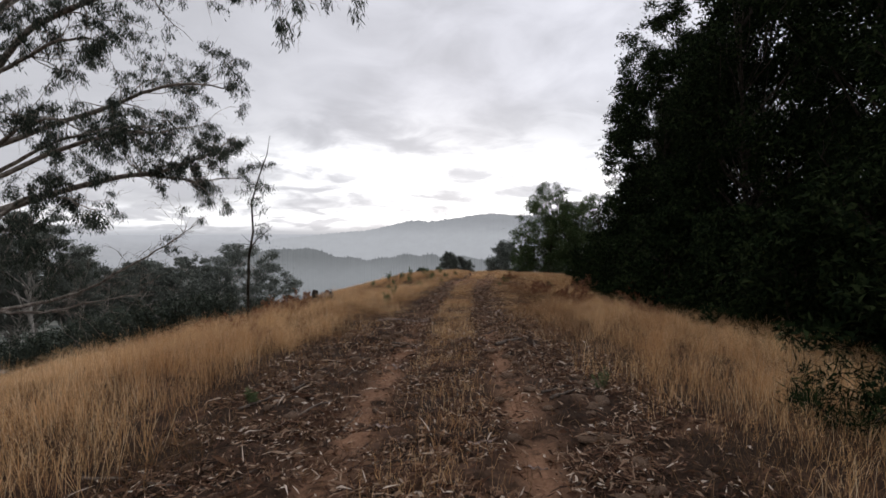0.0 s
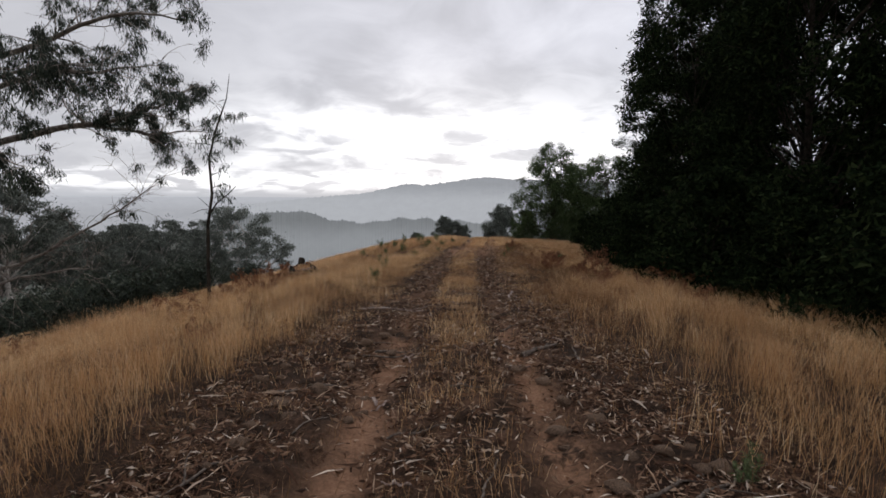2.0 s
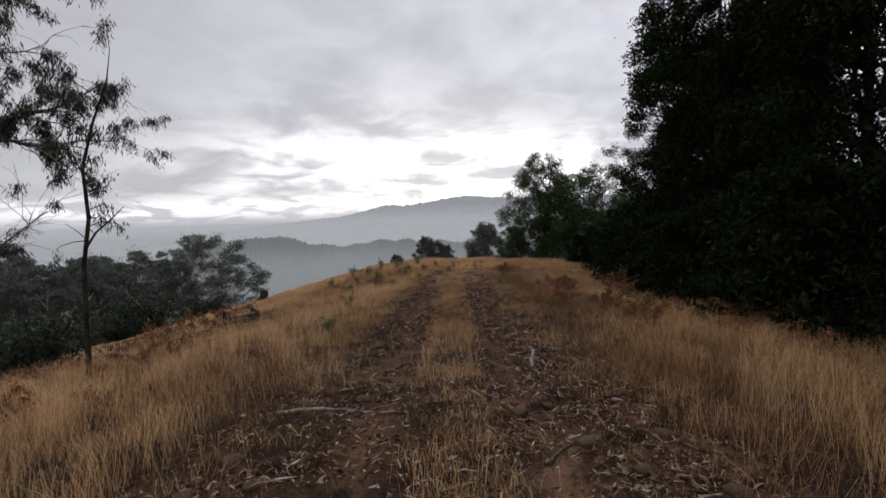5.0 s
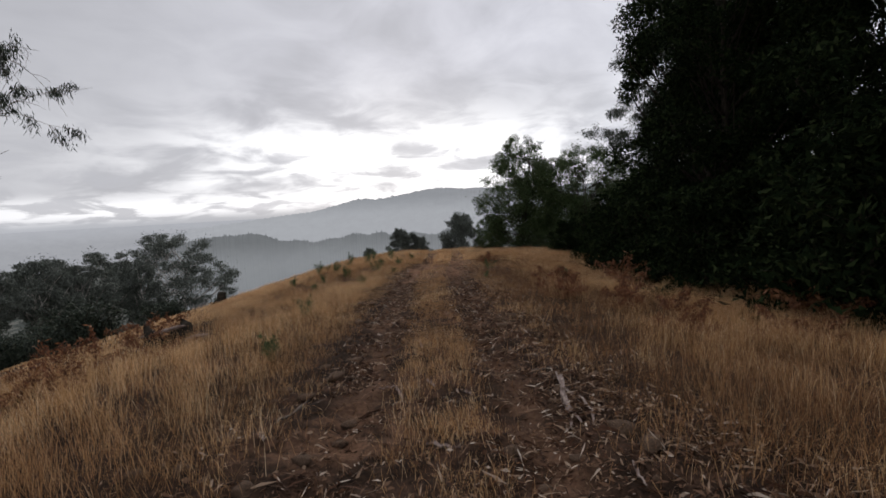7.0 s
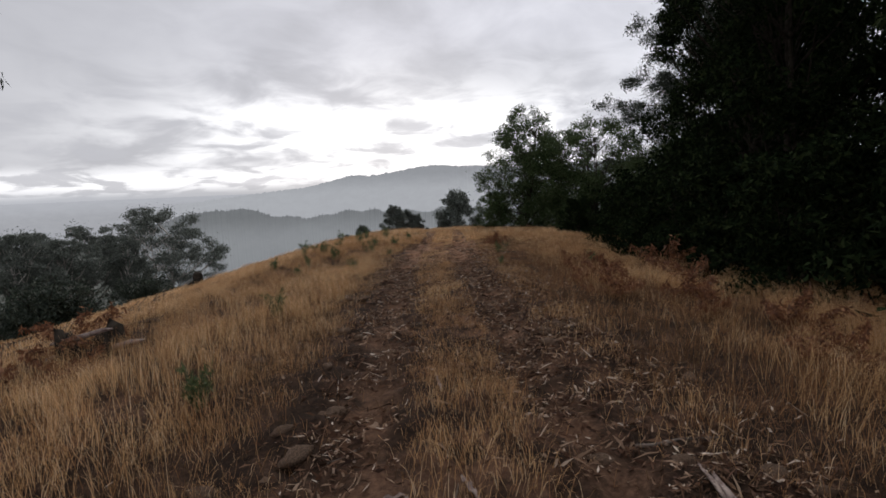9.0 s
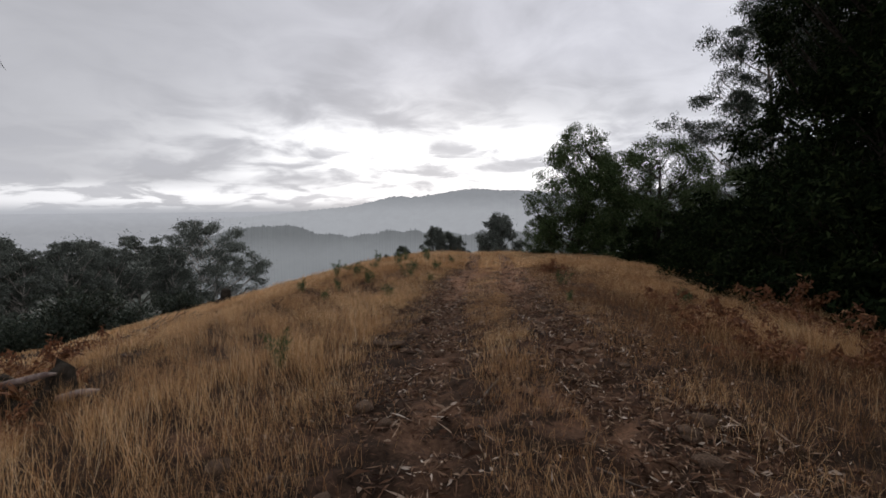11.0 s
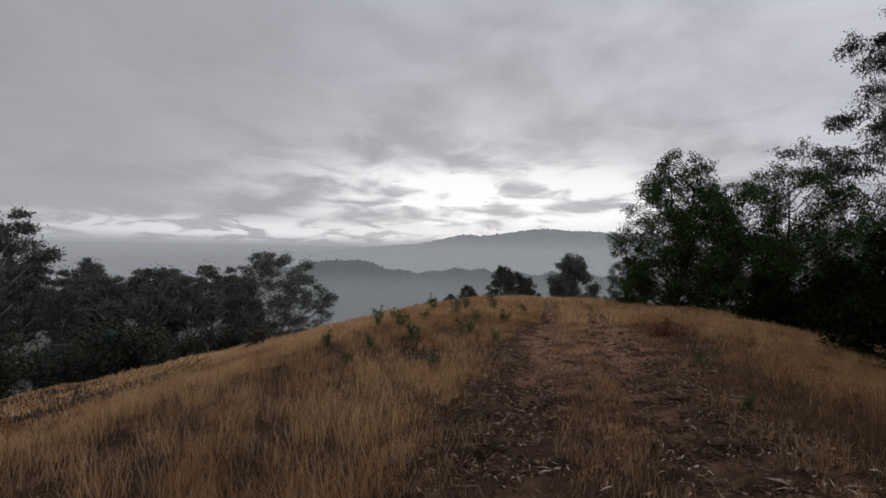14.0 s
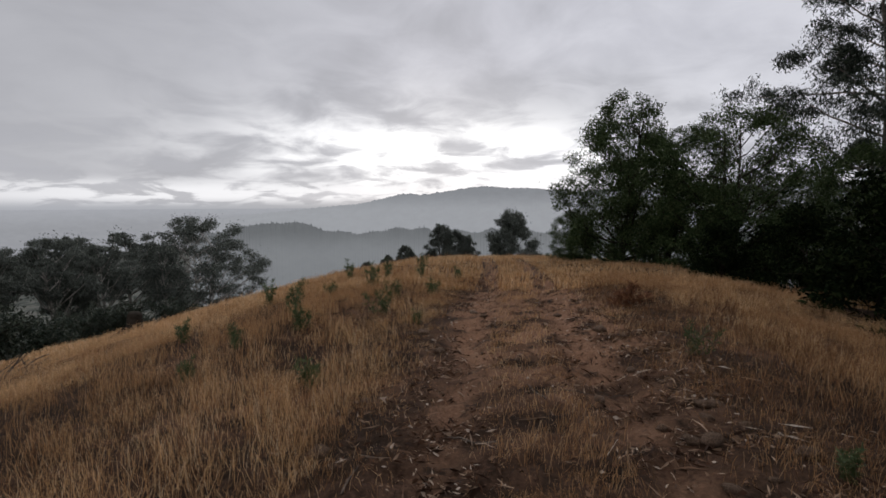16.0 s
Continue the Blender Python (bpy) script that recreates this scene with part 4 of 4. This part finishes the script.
# young pine by the track, and bushes on the slope
seedling = leafy_bush("pine_seedling", 121, 0.75, 0.5, 2600, (0.10, 0.014, -0.6), "wattle_leaf", stems=8)
tagged(settle(seedling, 3.35, 3.9, 0, 0.95), "small dark green pine seedling in dry grass", "seedling")
bush = tagged(leafy_bush("slope_bush", 122, 3.4, 2.4, 5500, (0.24, 0.07, 0.3), "gum_leaf", stems=11), "dark green bush at the slope's foot", "bush", "slope bushes")
settle_all([bush], [(-19.0, 40.0, 1.05), (-12.2, 21.6, 0.75), (-23.0, 36.0, 1.1), (-22.5, 44.0, 1.0), (-15.8, 24.0, 0.8), (-27.0, 40.0, 1.1), (-18.0, 48.0, 0.8), (-19.5, 27.0, 0.9), (-34.0, 62.0, 1.4), (-40.0, 58.0, 1.6), (-45.0, 66.0, 1.7), (-37.0, 72.0, 1.6), (-50.0, 58.0, 1.7), (-42.0, 80.0, 1.7), (-54.0, 74.0, 1.8), (-33.0, 82.0, 1.6), (-46.0, 94.0, 1.8), (-38.0, 96.0, 1.7), (-30.0, 50.0, 1.2), (-38.0, 48.0, 1.4), (-47.0, 48.0, 1.6), (-36.0, 108.0, 1.8), (-56.0, 90.0, 1.9)])


# ---- fallen wood ----
def fallen_stick(a, b, thick, seed, mat="stick", label="dark fallen stick lying on the track", forks=1, bow=0.04, rise=0.02):
    """A bent stick lying along the ground from a to b, with broken side twigs."""
    r = np.random.default_rng(seed)
    s = np.linspace(0, 1, 12)
    x, y = a[0] + (b[0] - a[0]) * s, a[1] + (b[1] - a[1]) * s
    long = math.hypot(b[0] - a[0], b[1] - a[1])
    off = np.cumsum(r.normal(0, bow * long / 4, 12))
    off -= np.linspace(off[0], off[-1], 12)
    x, y = x - (b[1] - a[1]) / long * off, y + (b[0] - a[0]) / long * off
    z = height(x, y) + thick * 0.7
    z = np.maximum(z, np.convolve(np.pad(z, 2, mode="edge"), np.ones(5) / 5, "valid"))
    base = np.array([x[0], y[0], z[0]])
    line = np.stack([x, y, z], 1) - base
    rad = thick * np.linspace(1, 0.45, 12) * r.uniform(0.85, 1.15, 12)
    top = tagged(new("fallen_stick"), label, "stick", "fallen sticks")
    top.matrix_basis = Matrix.Translation(base)
    part_of("shaft", mesh_of("shaft", *tube(line, rad, 7), mat, True), top)
    for _ in range(forks):
        j = r.integers(3, 10)
        w = line[j + 1] - line[j]
        side = np.array([-w[1], w[0], 0]) * r.choice([-1, 1]) * r.uniform(0.4, 1.0)
        t = bent(r, line[j], w + side + np.array([0, 0, rise * np.linalg.norm(w)]), long * r.uniform(0.15, 0.35), 4, 0.12)
        part_of("twig", mesh_of("twig", *tube(t, thick * 0.5 * np.linspace(1, 0.4, 5), 5), mat, True), top)


fallen_stick((-1.5, 11.0), (-0.3, 10.85), 0.022, 131, "bark_strip", "long pale fallen stick lying across the track")
fallen_stick((0.9, 8.3), (1.4, 8.62), 0.035, 132)
fallen_stick((0.09, 5.16), (0.3, 5.74), 0.011, 133)
fallen_stick((1.09, 4.95), (1.6, 5.28), 0.02, 134, "stick", "broken brown stick with a torn orange end")
fallen_stick((-2.0, 4.73), (-1.45, 5.7), 0.016, 135, forks=2)
fallen_stick((-1.4, 4.4), (-1.1, 5.15), 0.012, 136)
fallen_stick((1.04, 5.12), (1.53, 5.4), 0.014, 137)
fallen_stick((-1.1, 12.6), (-0.95, 13.5), 0.013, 138)
fallen_stick((1.4, 13.8), (1.95, 13.75), 0.014, 139)
fallen_stick((-0.9, 8.45), (-0.35, 8.7), 0.018, 140, forks=2)
fallen_stick((-1.0, 8.25), (-0.5, 8.5), 0.014, 141)
fallen_stick((-1.7, 7.1), (-1.0, 7.35), 0.014, 142)
fallen_stick((0.85, 9.9), (1.35, 10.3), 0.015, 143)
fallen_stick((1.5, 8.0), (1.62, 8.75), 0.012, 144)
fallen_stick((-0.5, 6.1), (0.0, 6.35), 0.010, 145)
fallen_stick((0.2, 17.0), (0.5, 17.7), 0.012, 146)
fallen_stick((2.5, 21.5), (2.9, 22.4), 0.014, 147)
fallen_stick((-2.6, 3.5), (-1.8, 3.3), 0.013, 148)
r_sticks = np.random.default_rng(149)
for k in range(34):
    y = r_sticks.uniform(2.5, 26)
    x = float(track_x(np.array(y))) + r_sticks.uniform(-1.8, 1.8)
    az, long = r_sticks.uniform(0, 6.3), r_sticks.uniform(0.2, 0.6)
    fallen_stick((x, y), (x + math.cos(az) * long, y + math.sin(az) * long), r_sticks.uniform(0.005, 0.010), 150 + k, label="thin dry fallen twig on the leaf litter", forks=1)


def shed_bark(x, y, turn, long, wide, seed):
    """A curled ribbon of shed bark."""
    r = np.random.default_rng(seed)
    n, m = 14, 6
    s, u = np.linspace(-0.5, 0.5, n), np.linspace(-1, 1, m)
    S, U = np.meshgrid(s, u, indexing="ij")
    w = wide / 2 * (1 - 0.6 * np.abs(S * 2) ** 3) * (1 + 0.15 * np.sin(S * 23 + seed))
    px = U * w + 0.03 * np.sin(S * 5 + seed) * long
    pz = 0.012 + 0.5 * wide * (U ** 2) * 0.5 + 0.01 * np.sin(S * 17)
    v = np.stack([px, S * long, pz], -1).reshape(-1, 3)
    v = np.concatenate([v, v - np.array([0, 0, 0.005])])
    i = (np.arange(n - 1)[:, None] * m + np.arange(m - 1)).ravel()
    f = np.stack([i, i + 1, i + m + 1, i + m], 1)
    ob = new("shed_bark", mesh_of("shed_bark", v, np.concatenate([f, f[:, ::-1] + n * m]), "bark_strip", True))
    ob.matrix_basis = pose(x, y, float(height(x, y)) + 0.012, r.uniform(-3, 3), 0, turn)
    return tagged(ob, "long pale ribbon of shed bark on the track", "bark", "shed bark")


shed_bark(1.42, 12.7, 170, 1.15, 0.045, 1)
shed_bark(1.50, 12.9, 176, 0.95, 0.03, 2)
shed_bark(1.34, 12.5, 163, 0.8, 0.035, 3)
shed_bark(1.47, 12.35, 166, 0.7, 0.025, 4)
for k in range(26):
    y = r_sticks.uniform(2.4, 15)
    x = float(track_x(np.array(y))) + r_sticks.choice([-0.9, 0.2, 1.1]) + r_sticks.normal(0, 0.35)
    shed_bark(x, y, r_sticks.uniform(0, 360), r_sticks.uniform(0.14, 0.34), r_sticks.uniform(0.02, 0.04), 10 + k)


# ---- clods of clay on the track ----
def clod_mesh(seed):
    bm = bmesh.new()
    bmesh.ops.create_icosphere(bm, subdivisions=2, radius=1.0)
    for v in bm.verts:
        n = noise.noise(v.co * 1.3 + Vector((seed * 7.1, 0, 0))) * 0.5 + noise.noise(v.co * 3.5 + Vector((0, seed * 3.3, 0))) * 0.22
        v.co *= 1 + n
        v.co.z *= 0.55
    me = bpy.data.meshes.new("clay_clod")
    bm.to_mesh(me)
    bm.free()
    for p in me.polygons:
        p.use_smooth = True
    me.materials.append(M["stone"])
    return me


clods = [clod_mesh(k) for k in range(6)]
for k in range(270):
    y = 2.2 + 28 * r_sticks.uniform(0, 1) ** 1.7
    side = r_sticks.choice([-1.5, -1.0, 1.25, 1.5, 0.9])
    d = side + r_sticks.normal(0, 0.3)
    x = float(track_x(np.array(y))) + d
    ob = tagged(new("clay_clod", clods[k % 6]), "rough lump of dry clay on the track", "clod", "clay clods")
    s = r_sticks.uniform(0.025, 0.085)
    ob.matrix_basis = pose(x, y, float(height(x, y)) + s * 0.12, 0, 0, k * 47) @ Matrix.Diagonal((s * r_sticks.uniform(0.9, 1.6), s, s, 1))


# ---- stump and fallen branches on the slope ----
def tree_stump(x, y):
    r = np.random.default_rng(171)
    top = tagged(new("tree_stump"), "dark weathered tree stump among dry grass", "stump")
    line = np.array([(0, 0, -0.2), (0, 0, 0.05), (0.03, 0, 0.35), (0.06, 0.02, 0.7), (0.08, 0.02, 0.78), (0.08, 0.02, 0.785)])
    part_of("bole", mesh_of("bole", *tube(line, np.array([0.42, 0.34, 0.24, 0.22, 0.17, 0.01]), 11), "dark_bark", True), top)
    for k in range(6):
        az = k * 1.05 + r.uniform(-0.2, 0.2)
        root = np.array([(0.2 * math.cos(az), 0.2 * math.sin(az), 0.25), (0.5 * math.cos(az), 0.5 * math.sin(az), 0.05), (0.95 * math.cos(az + 0.2), 0.95 * math.sin(az + 0.2), -0.14)])
        part_of("root", mesh_of("root", *tube(root, np.array([0.13, 0.09, 0.04]), 7), "dark_bark", True), top)
    settle(top, x, y, 0, 0.95)


tree_stump(-9.2, 35.1)
for k, (a, b, w) in enumerate([((-11.8, 32.5), (-9.3, 31.6), 0.05), ((-11.0, 31.1), (-8.4, 30.5), 0.04), ((-7.3, 33.6), (-6.2, 34.2), 0.06), ((-5.4, 20.7), (-4.1, 20.5), 0.025), ((-10.7, 36.7), (-8.7, 36.2), 0.05), ((-10.1, 33.9), (-8.4, 34.7), 0.04), ((-5.0, 35.3), (-4.3, 35.6), 0.05), ((-12.4, 29.3), (-9.9, 28.8), 0.04), ((-3.2, 19.4), (-2.7, 19.7), 0.02)]):
    fallen_stick(a, b, w, 180 + k, label="dead fallen branch among dry grass on the slope", forks=5, bow=0.12, rise=0.55)


def broken_stump(x, y):
    """A squat rotten stump with a torn rim, and slabs split off it."""
    r = np.random.default_rng(191)
    top = tagged(new("rotten_stump"), "rotten grey-brown stump with split slabs among bracken", "stump")
    n, rows = 20, []
    for share, rad in ((0.0, 0.50), (0.25, 0.41), (0.6, 0.37), (1.0, 0.36), (1.0, 0.27), (0.45, 0.24)):
        ang = np.arange(n) / n * 2 * np.pi
        torn = 0.62 + 0.16 * np.sin(ang * 2 + 1) + r.normal(0, 0.07, n)
        rad = rad * (1 + 0.10 * np.sin(ang * 5) + r.normal(0, 0.03, n))
        rows.append(np.stack([np.cos(ang) * rad * 1.25, np.sin(ang) * rad, share * torn - 0.08], 1))
    i = np.arange(5)[:, None] * n + np.arange(n)
    k = np.arange(5)[:, None] * n + (np.arange(n) + 1) % n
    part_of("bole", mesh_of("bole", np.concatenate(rows), np.stack([i, k, k + n, i + n], -1).reshape(-1, 4), "dark_bark", True), top)
    for a, b, w in (((-0.5, -0.1, 0.46), (0.42, -0.12, 0.66), 0.05), ((0.2, -0.1, 0.30), (0.85, -0.05, 0.40), 0.055), ((-0.7, 0.0, 0.20), (-0.1, -0.2, 0.34), 0.05)):
        a, b = np.array(a), np.array(b)
        s = np.linspace(0, 1, 7)[:, None]
        part_of("slab", mesh_of("slab", *tube(a + (b - a) * s + r.normal(0, 0.008, (7, 3)), w * np.array([0.35, 0.9, 1, 0.95, 0.9, 0.8, 0.25]), 6), "bark_strip", True), top)
    settle(top, x, y, 5, 0.9, 0.2)


broken_stump(-4.5, 18.4)
